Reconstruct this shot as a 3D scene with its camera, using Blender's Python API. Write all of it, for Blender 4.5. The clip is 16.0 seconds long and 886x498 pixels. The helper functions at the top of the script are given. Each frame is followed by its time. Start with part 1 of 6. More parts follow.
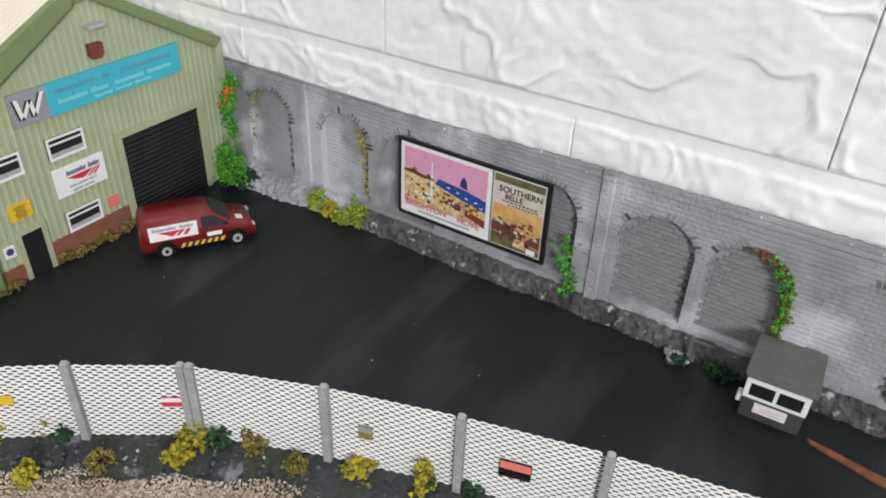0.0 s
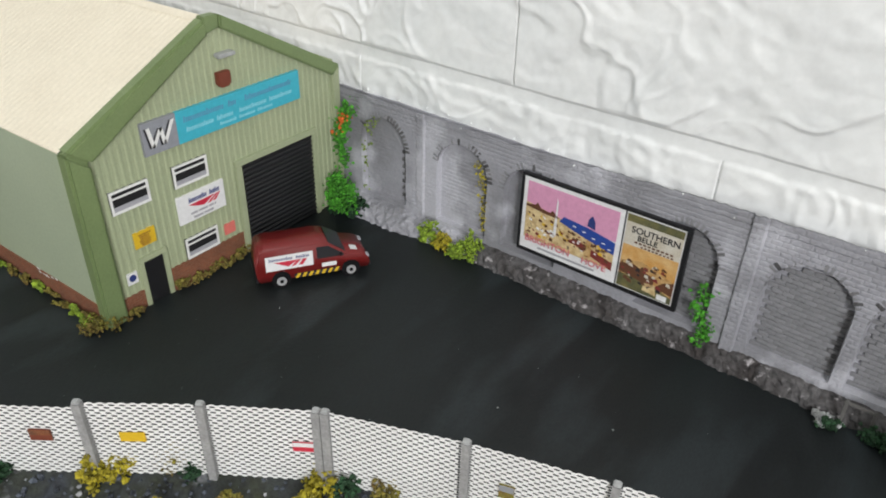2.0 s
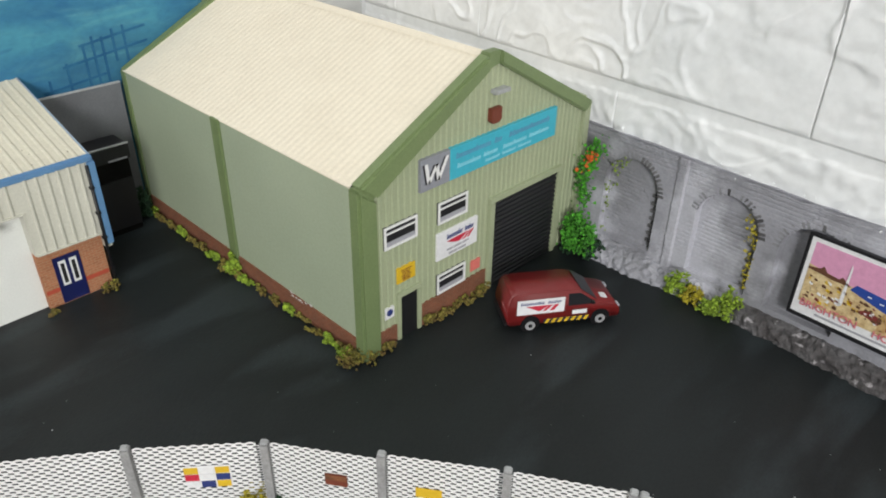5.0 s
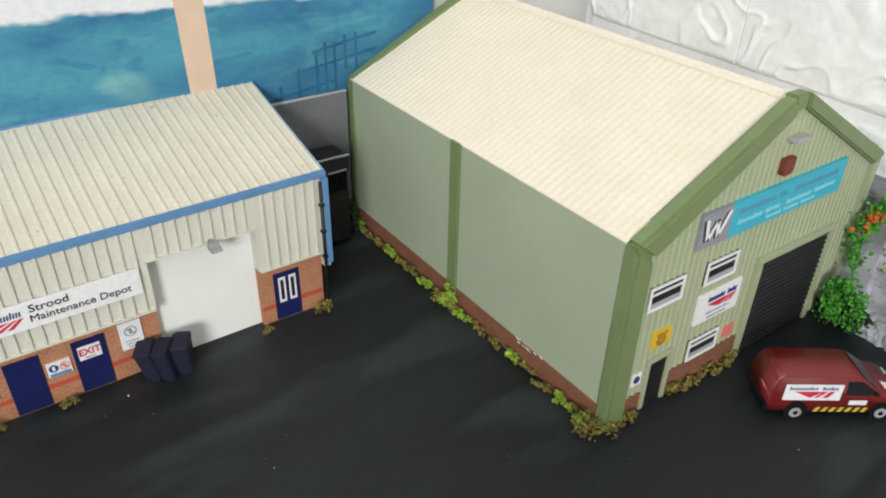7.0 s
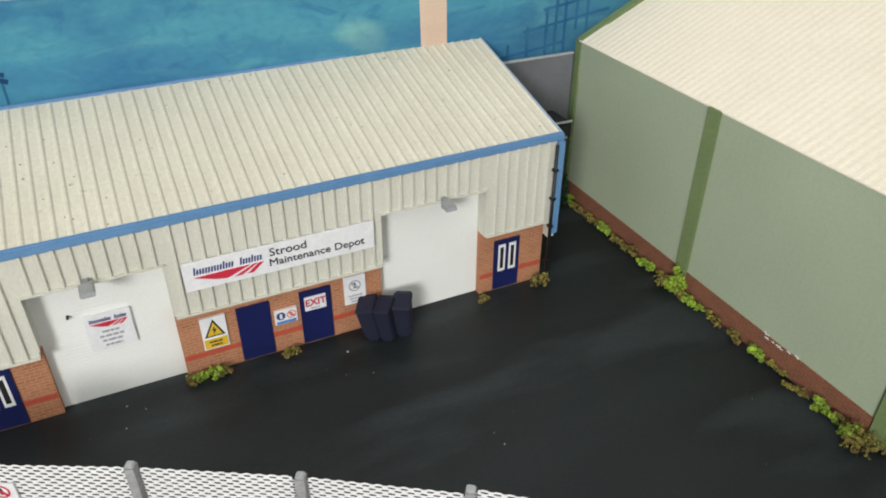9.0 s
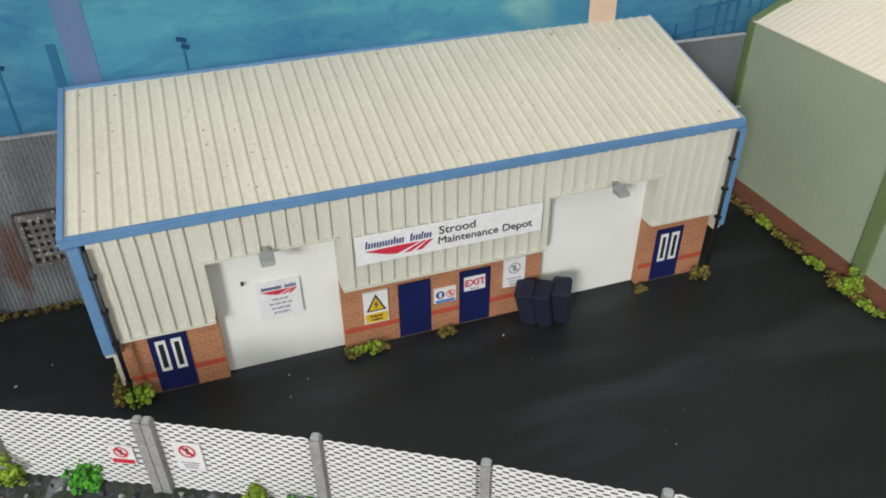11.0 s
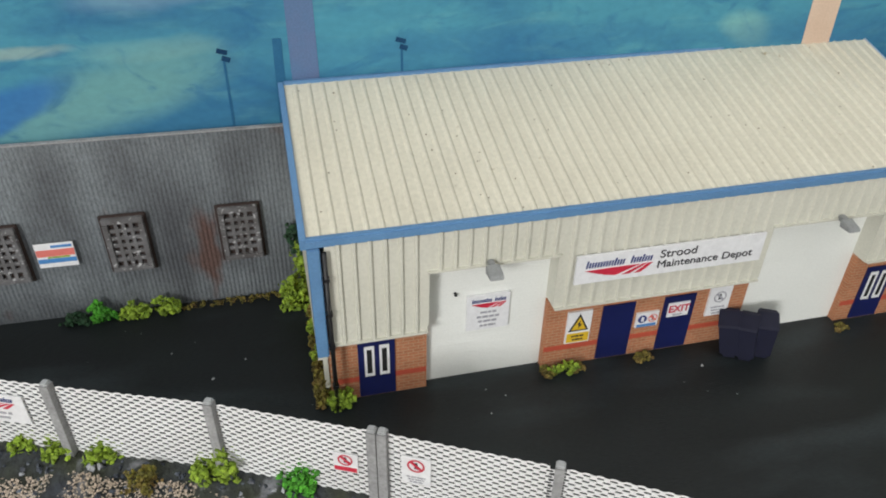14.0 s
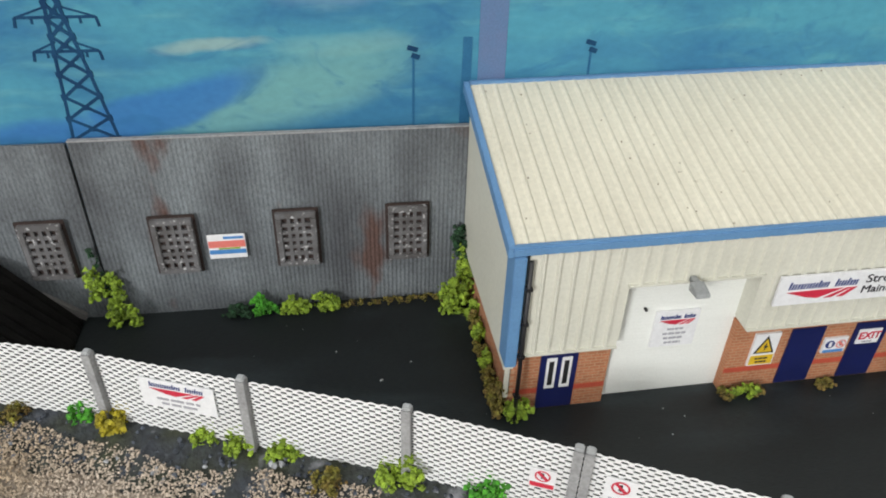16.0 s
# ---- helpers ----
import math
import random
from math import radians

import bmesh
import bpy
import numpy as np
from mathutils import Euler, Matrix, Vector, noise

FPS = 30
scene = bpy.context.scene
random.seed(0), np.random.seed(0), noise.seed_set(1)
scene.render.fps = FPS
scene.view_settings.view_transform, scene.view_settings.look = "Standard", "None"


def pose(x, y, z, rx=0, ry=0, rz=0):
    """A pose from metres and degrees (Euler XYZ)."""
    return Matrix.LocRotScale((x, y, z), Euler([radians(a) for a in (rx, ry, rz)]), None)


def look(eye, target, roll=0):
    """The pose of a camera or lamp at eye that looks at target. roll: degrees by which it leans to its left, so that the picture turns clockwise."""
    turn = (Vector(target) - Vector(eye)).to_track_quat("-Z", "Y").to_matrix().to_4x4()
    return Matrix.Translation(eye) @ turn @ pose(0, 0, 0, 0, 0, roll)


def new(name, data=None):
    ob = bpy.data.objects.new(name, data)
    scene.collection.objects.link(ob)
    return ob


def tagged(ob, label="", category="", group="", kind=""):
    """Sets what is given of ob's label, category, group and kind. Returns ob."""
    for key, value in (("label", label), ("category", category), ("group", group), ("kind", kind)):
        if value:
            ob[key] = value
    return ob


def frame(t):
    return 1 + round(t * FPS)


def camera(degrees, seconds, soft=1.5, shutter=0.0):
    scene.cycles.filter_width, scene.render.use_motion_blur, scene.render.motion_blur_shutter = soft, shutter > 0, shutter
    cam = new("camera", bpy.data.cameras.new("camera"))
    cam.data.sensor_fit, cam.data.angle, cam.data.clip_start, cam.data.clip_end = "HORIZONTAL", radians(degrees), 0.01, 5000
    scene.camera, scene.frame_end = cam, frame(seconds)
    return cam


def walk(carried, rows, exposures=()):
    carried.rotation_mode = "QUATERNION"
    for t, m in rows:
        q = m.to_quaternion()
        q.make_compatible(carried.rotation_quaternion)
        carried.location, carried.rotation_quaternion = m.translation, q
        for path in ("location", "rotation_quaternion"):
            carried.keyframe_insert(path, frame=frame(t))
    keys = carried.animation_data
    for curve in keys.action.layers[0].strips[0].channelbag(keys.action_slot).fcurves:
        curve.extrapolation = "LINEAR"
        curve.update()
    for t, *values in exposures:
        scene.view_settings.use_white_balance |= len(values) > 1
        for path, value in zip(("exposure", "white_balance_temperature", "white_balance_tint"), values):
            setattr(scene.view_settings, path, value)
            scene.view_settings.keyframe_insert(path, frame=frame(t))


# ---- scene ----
cam = camera(62.0, 16.0, 1.9)
PATH = [
    (0, (0.029, 0.019, 0.203), (-0.798, 1.475, -0.89), 2.4),
    (0.5, (0.018, 0.021, 0.204), (-0.853, 1.459, -0.88), 1.7),
    (1, (0.009, 0.022, 0.202), (-0.889, 1.448, -0.875), 1.8),
    (1.5, (0.003, 0.02, 0.203), (-0.932, 1.42, -0.876), 1.5),
    (2, (-0.005, 0.016, 0.204), (-0.971, 1.408, -0.858), 1.6),
    (2.5, (-0.012, 0.013, 0.207), (-1.014, 1.386, -0.846), 1.5),
    (3, (-0.022, 0.011, 0.206), (-1.056, 1.359, -0.849), 1.2),
    (3.5, (-0.031, 0.008, 0.206), (-1.1, 1.333, -0.844), 0.7),
    (3.7, (-0.036, 0.005, 0.207), (-1.123, 1.31, -0.849), 0.6),
    (6, (-0.112, -0.02, 0.209), (-1.36, 1.152, -0.825), 0.8),
    (6.5, (-0.132, -0.023, 0.207), (-1.429, 1.093, -0.83), 0.5),
    (7, (-0.138, -0.027, 0.207), (-1.523, 0.953, -0.851), 1.3),
    (7.5, (-0.144, -0.028, 0.206), (-1.581, 0.885, -0.844), 0.3),
    (8, (-0.15, -0.037, 0.199), (-1.629, 0.783, -0.869), -0.4),
    (8.5, (-0.161, -0.047, 0.193), (-1.671, 0.706, -0.881), -0.1),
    (9, (-0.173, -0.06, 0.188), (-1.701, 0.638, -0.898), 0.2),
    (11.3, (-0.194, -0.094, 0.185), (-1.774, 0.379, -0.946), -0.4),
    (11.5, (-0.196, -0.099, 0.185), (-1.783, 0.365, -0.941), -0.2),
    (12, (-0.201, -0.107, 0.187), (-1.793, 0.333, -0.94), -0.4),
    (12.5, (-0.206, -0.115, 0.187), (-1.803, 0.3, -0.943), -0.0),
    (13, (-0.208, -0.119, 0.185), (-1.806, 0.293, -0.945), 0.3),
    (13.5, (-0.213, -0.13, 0.186), (-1.806, 0.279, -0.952), 1.2),
    (14, (-0.216, -0.14, 0.185), (-1.818, 0.235, -0.953), 1.2),
    (14.5, (-0.218, -0.153, 0.187), (-1.828, 0.185, -0.95), 1.3),
    (15, (-0.222, -0.165, 0.186), (-1.833, 0.148, -0.957), 1.6),
    (15.5, (-0.227, -0.175, 0.185), (-1.842, 0.104, -0.96), 1.6),
    (16, (-0.232, -0.184, 0.183), (-1.849, 0.074, -0.966), 1.7),
]
walk(cam, [(t, look(eye, target, roll)) for t, eye, target, roll in PATH],
     ((0, -0.04), (2, -0.1), (2.5, 0.0), (3, -0.1), (6.5, -0.1), (7, 0.02), (7.5, -0.16), (8, -0.06), (9, -0.05), (12, -0.22), (14, -0.22), (15, -0.14), (16, -0.0)))

# ---- world, window light, exposure ----
world = bpy.data.worlds.new("room_air")
world.use_nodes = True
scene.world = world
bgn = world.node_tree.nodes["Background"]
bgn.inputs["Color"].default_value = (0.75, 0.87, 1.0, 1)
bgn.inputs["Strength"].default_value = 0.3


def area_lamp(name, eye, target, sx, sy, power, colour):
    d = bpy.data.lights.new(name, "AREA")
    d.shape, d.size, d.size_y, d.energy, d.color = "RECTANGLE", sx, sy, power, colour
    ob = new(name, d)
    ob.matrix_world = look(eye, target)
    return ob


area_lamp("window_daylight", (1.86, -1.75, 1.05), (-0.3, 0.0, 0.05), 0.6, 0.6, 72, (0.985, 0.985, 0.98))
area_lamp("ceiling_daylight", (0.35, -0.45, 1.55), (0.1, -0.2, 0.0), 1.0, 1.0, 5, (0.985, 0.985, 0.98))

# ---- materials ----
CM = 0.01


def mat(name, colour, rough=0.6, metal=0.0, second=None, scale=300.0, amount=0.5, fine=0.15, bump=0.0, bump_scale=1500.0, stretch=(1, 1, 1),
        random_tint=0.0, island=0.0, spec=0.5, turn=0.0, third=None, third_at=0.62, third_scale=120.0):
    """A painted or natural surface: two scales of colour variation, optional worn patches, fine relief."""
    m = bpy.data.materials.new(name)
    m.use_nodes = True
    nt = m.node_tree
    n, l = nt.nodes, nt.links
    b = n["Principled BSDF"]
    b.inputs["Roughness"].default_value, b.inputs["Metallic"].default_value = rough, metal
    b.inputs["Specular IOR Level"].default_value = spec
    tc = n.new("ShaderNodeTexCoord")
    mp = n.new("ShaderNodeMapping")
    mp.inputs["Scale"].default_value = stretch
    mp.inputs["Rotation"].default_value = (0, 0, radians(turn))
    l.new(tc.outputs["Object"], mp.inputs["Vector"])

    def noise_tex(s, detail=4):
        t = n.new("ShaderNodeTexNoise")
        t.inputs["Scale"].default_value, t.inputs["Detail"].default_value = s, detail
        l.new(mp.outputs["Vector"], t.inputs["Vector"])
        return t

    def mix(kind, fac, a, c):
        x = n.new("ShaderNodeMix")
        x.data_type, x.blend_type = "RGBA", kind
        for sock, v in ((x.inputs["Factor"], fac), (x.inputs["A"], a), (x.inputs["B"], c)):
            if isinstance(v, (int, float)):
                sock.default_value = v
            elif isinstance(v, tuple):
                sock.default_value = (*v[:3], 1)
            else:
                l.new(v, sock)
        return x.outputs["Result"]

    def ramp(src, lo, hi):
        r = n.new("ShaderNodeMapRange")
        r.inputs["From Min"].default_value, r.inputs["From Max"].default_value = lo, hi
        l.new(src, r.inputs["Value"])
        return r.outputs["Result"]

    big = noise_tex(scale)
    c2 = second or tuple(v * 0.6 for v in colour)
    f = ramp(big.outputs["Fac"], 0.35, 0.7)
    f2 = n.new("ShaderNodeMath")
    f2.operation = "MULTIPLY"
    f2.inputs[1].default_value = amount
    l.new(f, f2.inputs[0])
    col = mix("MIX", f2.outputs[0], colour, c2)
    if third:
        t3 = noise_tex(third_scale, 6)
        col = mix("MIX", ramp(t3.outputs["Fac"], third_at, third_at + 0.08), col, third)
    grain = noise_tex(bump_scale, 3)
    col = mix("MULTIPLY", fine, col, ramp(grain.outputs["Fac"], 0.25, 0.65))
    if random_tint or island:
        if island:
            src = n.new("ShaderNodeNewGeometry").outputs["Random Per Island"]
        else:
            src = n.new("ShaderNodeObjectInfo").outputs["Random"]
        hsv = n.new("ShaderNodeHueSaturation")
        r = n.new("ShaderNodeMapRange")
        k = island or random_tint
        r.inputs["To Min"].default_value, r.inputs["To Max"].default_value = 1 - k, 1 + k
        l.new(src, r.inputs["Value"])
        l.new(r.outputs["Result"], hsv.inputs["Value"])
        l.new(col, hsv.inputs["Color"])
        col = hsv.outputs["Color"]
    l.new(col, b.inputs["Base Color"])
    if bump:
        bp = n.new("ShaderNodeBump")
        bp.inputs["Strength"].default_value, bp.inputs["Distance"].default_value = bump, 0.0006
        l.new(grain.outputs["Fac"], bp.inputs["Height"])
        l.new(bp.outputs["Normal"], b.inputs["Normal"])
    return m


def plain(name, colour, rough=0.5, metal=0.0):
    """A small printed or painted area, with a little unevenness of its ink."""
    return mat(name, colour, rough, metal, amount=0.25, scale=500, fine=0.08, bump_scale=2500)


def bricky(name, colour, mortar, course=0.0013, length=0.0034, axis="Y", second=None, rough=0.85):
    """Small printed or moulded brickwork with recessed joints; axis: the level direction of the wall."""
    m = mat(name, colour, rough, second=second, scale=200, amount=0.7, fine=0.3, bump_scale=1200)
    nt = m.node_tree
    n, l = nt.nodes, nt.links
    b = n["Principled BSDF"]
    old = b.inputs["Base Color"].links[0].from_socket
    tc = n.new("ShaderNodeTexCoord")
    sep = n.new("ShaderNodeSeparateXYZ")
    com = n.new("ShaderNodeCombineXYZ")
    l.new(tc.outputs["Object"], sep.inputs[0])
    l.new(sep.outputs[axis], com.inputs["X"])
    l.new(sep.outputs["Z"], com.inputs["Y"])
    br = n.new("ShaderNodeTexBrick")
    br.inputs["Scale"].default_value = 1.0
    br.inputs["Brick Width"].default_value, br.inputs["Row Height"].default_value = length, course
    br.inputs["Mortar Size"].default_value = course * 0.13
    br.inputs["Color1"].default_value, br.inputs["Color2"].default_value = (1, 1, 1, 1), (0.72, 0.72, 0.72, 1)
    br.inputs["Mortar"].default_value = (1, 1, 1, 1)
    l.new(com.outputs[0], br.inputs["Vector"])
    mul = n.new("ShaderNodeMix")
    mul.data_type, mul.blend_type = "RGBA", "MULTIPLY"
    mul.inputs["Factor"].default_value = 0.6
    l.new(old, mul.inputs["A"])
    l.new(br.outputs["Color"], mul.inputs["B"])
    mx = n.new("ShaderNodeMix")
    mx.data_type = "RGBA"
    mx.inputs["B"].default_value = (*mortar, 1)
    l.new(br.outputs["Fac"], mx.inputs["Factor"])
    l.new(mul.outputs["Result"], mx.inputs["A"])
    l.new(mx.outputs["Result"], b.inputs["Base Color"])
    bp = n.new("ShaderNodeBump")
    bp.invert = True
    bp.inputs["Strength"].default_value, bp.inputs["Distance"].default_value = 0.7, 0.0002
    l.new(br.outputs["Fac"], bp.inputs["Height"])
    l.new(bp.outputs["Normal"], b.inputs["Normal"])
    return m


ASPHALT = mat("asphalt_grey", (0.016, 0.0205, 0.0216), 0.5, second=(0.0065, 0.0077, 0.0082), scale=13, amount=0.9, fine=0.3, bump=0.25, bump_scale=900, stretch=(1.75, 0.5, 1), third=(0.0245, 0.0315, 0.0345), third_at=0.515, third_scale=14, spec=0.3)
VERGE = mat("verge_soil", (0.034, 0.04, 0.05), 0.75, second=(0.036, 0.042, 0.016), scale=90, amount=0.9, fine=0.6, bump=0.9, bump_scale=500, third=(0.2, 0.205, 0.22), third_at=0.6, third_scale=110)
VERGE_STONE = mat("verge_stone", (0.085, 0.1, 0.13), 0.7, second=(0.035, 0.042, 0.055), scale=60, amount=0.9, fine=0.5, bump=0.6, bump_scale=500, third=(0.42, 0.43, 0.45), third_at=0.58, third_scale=90, island=0.5)
BALLAST_BED = mat("ballast_bed", (0.44, 0.37, 0.3), 0.9, second=(0.2, 0.15, 0.1), scale=120, fine=0.6, bump=1.0, bump_scale=450)
BALLAST = mat("ballast_stone", (0.6, 0.51, 0.42), 0.85, second=(0.36, 0.27, 0.17), scale=22, amount=0.8, fine=0.3, island=0.27)
WHITE_WALL = mat("white_wall_paint", (0.82, 0.83, 0.83), 0.55, second=(0.68, 0.7, 0.71), scale=20, amount=0.6, fine=0.08, bump=0.15, bump_scale=250)
ROOM = mat("room_plaster", (0.62, 0.62, 0.6), 0.8, scale=5, amount=0.2)
FLOOR = mat("room_carpet", (0.2, 0.18, 0.16), 0.95, scale=30)
BOARD = mat("plywood_board", (0.3, 0.24, 0.16), 0.7, scale=8)
GREY_BRICK = mat("grey_brick_paint", (0.33, 0.33, 0.365), 0.75, second=(0.2, 0.2, 0.215), scale=30, amount=0.9, fine=0.16, bump=0.4, bump_scale=700, third=(0.46, 0.46, 0.505), third_at=0.53, third_scale=20)
GREY_PIECE = mat("grey_brick_piece", (0.3, 0.3, 0.32), 0.75, second=(0.12, 0.12, 0.127), scale=40, amount=0.9, fine=0.2, bump=0.4, bump_scale=800, random_tint=0.1, third=(0.43, 0.43, 0.46), third_at=0.55, third_scale=26)
SOOT_SHADE_PIECE = mat("sooty_shaded_stone", (0.175, 0.172, 0.18), 0.8, second=(0.075, 0.072, 0.075), scale=120, amount=0.9, fine=0.4, random_tint=0.45)
KERB = mat("rubble_kerb", (0.12, 0.115, 0.118), 0.9, second=(0.04, 0.034, 0.033), scale=85, amount=1.0, fine=0.6, bump=1.0, bump_scale=420, third=(0.42, 0.4, 0.41), third_at=0.6, third_scale=230)
CORRUGATED = mat("corrugated_grey", (0.195, 0.218, 0.232), 0.6, 0.0, second=(0.075, 0.08, 0.088), scale=26, amount=1.0, fine=0.5, stretch=(1, 1.5, 0.7), third=(0.105, 0.06, 0.05), third_at=0.61, third_scale=30, bump_scale=1200)
GREY_BOARD = mat("dull_grey_board", (0.15, 0.155, 0.168), 0.6, second=(0.075, 0.076, 0.082), scale=28, amount=0.9, fine=0.2)
VENT = mat("vent_iron", (0.15, 0.148, 0.152), 0.6, second=(0.07, 0.064, 0.062), scale=160, amount=0.9, third=(0.5, 0.5, 0.5), third_at=0.6, third_scale=620)
VENT_DARK = mat("dull_brown", (0.035, 0.02, 0.016), 0.8, amount=0.6)
ROOF_DIRT = mat("roof_dirt", (0.25, 0.21, 0.15), 0.8, second=(0.16, 0.13, 0.09), scale=200, amount=0.8)
DARK = mat("dark_void", (0.006, 0.006, 0.007), 0.8, amount=0.3)
SHED = mat("shed_sage_green", (0.36, 0.40, 0.255), 0.55, second=(0.31, 0.355, 0.225), scale=40, amount=0.6, fine=0.12, bump_scale=900)
SHED_SIDE = mat("shed_side_green", (0.37, 0.425, 0.305), 0.5, second=(0.32, 0.37, 0.26), scale=22, amount=0.6, fine=0.1, bump_scale=900)
SHED_TRIM = mat("shed_trim_green", (0.175, 0.235, 0.10), 0.5, second=(0.145, 0.2, 0.085), scale=60, amount=0.6, fine=0.15, bump_scale=900)
CREAM = mat("shed_roof_cream", (0.8, 0.73, 0.59), 0.6, second=(0.74, 0.665, 0.53), scale=50, amount=0.5, fine=0.1, bump_scale=700)
RED_PLINTH = bricky("shed_plinth_brick", (0.26, 0.085, 0.04), (0.2, 0.1, 0.06), axis="X", second=(0.16, 0.06, 0.03))
RED_PLINTH_F = bricky("shed_front_brick", (0.26, 0.085, 0.04), (0.2, 0.1, 0.06), axis="Y", second=(0.16, 0.06, 0.03))
DEPOT_BRICK = bricky("depot_brick", (0.50, 0.2, 0.095), (0.42, 0.24, 0.14), axis="Y", second=(0.4, 0.14, 0.06))
DEPOT_BRICK_S = bricky("depot_side_brick", (0.50, 0.2, 0.095), (0.42, 0.24, 0.14), axis="X", second=(0.4, 0.14, 0.06))
BRICK_RED = plain("red_band_brick", (0.45, 0.07, 0.035), 0.8)
CLAD = mat("depot_cladding", (0.60, 0.59, 0.51), 0.45, second=(0.54, 0.53, 0.45), scale=40, amount=0.6, fine=0.1, bump_scale=900)
ROOF = mat("depot_roof_cream", (0.645, 0.61, 0.495), 0.5, second=(0.57, 0.535, 0.43), scale=30, amount=0.7, fine=0.12, bump_scale=700, third=(0.36, 0.3, 0.2), third_at=0.7, third_scale=190)
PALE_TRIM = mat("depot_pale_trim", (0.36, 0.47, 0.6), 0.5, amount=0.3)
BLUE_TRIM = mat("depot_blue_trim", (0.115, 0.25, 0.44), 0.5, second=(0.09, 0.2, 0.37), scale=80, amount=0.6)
SHUTTER = mat("shutter_white", (0.78, 0.79, 0.75), 0.45, second=(0.72, 0.73, 0.69), scale=50, amount=0.4, fine=0.06)
NAVY = mat("navy_door", (0.008, 0.013, 0.085), 0.4, second=(0.006, 0.01, 0.06), scale=90, amount=0.5)
BLACK = mat("black_paint", (0.009, 0.009, 0.011), 0.5, amount=0.4)
BINS = mat("bin_navy", (0.004, 0.005, 0.024), 0.7, amount=0.5)
WHITE = plain("white_plastic", (0.78, 0.78, 0.77), 0.45)
PAPER = plain("white_paper", (0.76, 0.76, 0.77), 0.6)
RED = plain("red_ink", (0.55, 0.02, 0.05), 0.6)
FAINT_PINK = plain("faint_pink_ink", (0.72, 0.5, 0.49), 0.6)
PINK_RED = plain("faded_red_ink", (0.7, 0.18, 0.15), 0.6)
YELLOW = plain("yellow_ink", (0.68, 0.44, 0.02), 0.6)
BLUE_INK = plain("blue_ink", (0.022, 0.04, 0.17), 0.6)
MID_BLUE = plain("mid_blue_ink", (0.06, 0.22, 0.5), 0.6)
GREY_INK = plain("grey_ink", (0.35, 0.35, 0.38), 0.6)
BLACK_INK = plain("black_ink", (0.02, 0.02, 0.025), 0.6)
CYAN = plain("cyan_board", (0.05, 0.42, 0.54), 0.5)
CYAN_LIGHT = plain("pale_cyan_ink", (0.25, 0.6, 0.7), 0.5)
FADED_BLUE = plain("faded_blue_ink", (0.10, 0.27, 0.42), 0.5)
SIGN_GREY = plain("sign_grey", (0.27, 0.28, 0.31), 0.5)
FLOOD_GREY = mat("flood_grey", (0.42, 0.43, 0.43), 0.5)
LAMP_GREY = mat("lamp_grey", (0.3, 0.31, 0.31), 0.5, 0.1)
ALARM = plain("alarm_red_brown", (0.17, 0.04, 0.02), 0.6)
POST = mat("concrete_post", (0.34, 0.34, 0.34), 0.75, second=(0.23, 0.23, 0.235), scale=150, amount=0.7, fine=0.3, bump=0.4, bump_scale=900)
MESH_WHITE = mat("white_mesh_metal", (0.8, 0.8, 0.8), 0.45, second=(0.7, 0.69, 0.68), scale=40, amount=0.6, fine=0.06)
VAN_RED = mat("van_dark_red", (0.16, 0.012, 0.012), 0.35, second=(0.13, 0.01, 0.01), scale=90, amount=0.5, fine=0.08)
VAN_GLASS = mat("van_dark_glass", (0.012, 0.013, 0.016), 0.3, amount=0.3)
TYRE = mat("tyre_rubber", (0.008, 0.008, 0.009), 0.9, spec=0.15)
RIM = mat("wheel_silver", (0.5, 0.5, 0.51), 0.4, 0.3)
HUT_GREY = mat("hut_grey", (0.15, 0.145, 0.14), 0.7, second=(0.1, 0.095, 0.09), scale=90, amount=0.7, fine=0.3)
HUT_WALL = mat("hut_wall_dark", (0.06, 0.056, 0.056), 0.7, amount=0.5)
RUST = mat("rusty_strip", (0.28, 0.10, 0.04), 0.85, second=(0.12, 0.05, 0.025), scale=160, amount=0.9, fine=0.4, bump=0.6)
TIMBER = mat("dark_timber", (0.006, 0.0057, 0.0055), 0.9, spec=0.12, second=(0.014, 0.013, 0.012), scale=130, amount=0.8, fine=0.4, stretch=(1, 0.3, 1))
LEAF = mat("foam_green", (0.075, 0.34, 0.02), 0.8, second=(0.025, 0.15, 0.012), scale=350, amount=0.7, fine=0.4, island=0.45)
LEAF_LIME = mat("foam_lime", (0.28, 0.4, 0.03), 0.8, second=(0.1, 0.18, 0.015), scale=350, amount=0.8, fine=0.4, island=0.4)
LEAF_YELLOW = mat("foam_yellow", (0.40, 0.33, 0.015), 0.8, second=(0.22, 0.2, 0.015), scale=350, amount=0.8, fine=0.4, island=0.4)
LEAF_OLIVE = mat("foam_olive", (0.2, 0.185, 0.026), 0.85, second=(0.16, 0.09, 0.03), scale=250, amount=0.9, fine=0.5, island=0.5)
LEAF_DARK = mat("foam_dark_green", (0.014, 0.06, 0.02), 0.85, second=(0.01, 0.03, 0.012), scale=300, amount=0.8, fine=0.4, island=0.4)
BERRY = plain("orange_berry", (0.65, 0.13, 0.02), 0.6)

# ---- helpers ----
ORIGIN = {}


def thing(name, label, category, at=(0, 0, 0), rz=0.0, kind="", group="", local=False):
    """An Empty at the base of a thing, at a place in centimetres. local: its parts are given from that place, else from the room's origin."""
    ob = new(name)
    ob.empty_display_size = 0.01
    ob.matrix_world = pose(at[0] * CM, at[1] * CM, at[2] * CM, 0, 0, rz)
    ORIGIN[ob] = (0, 0, 0) if local else at
    return tagged(ob, label, category, group, kind)


def root(ob):
    while ob.parent:
        ob = ob.parent
    return ob


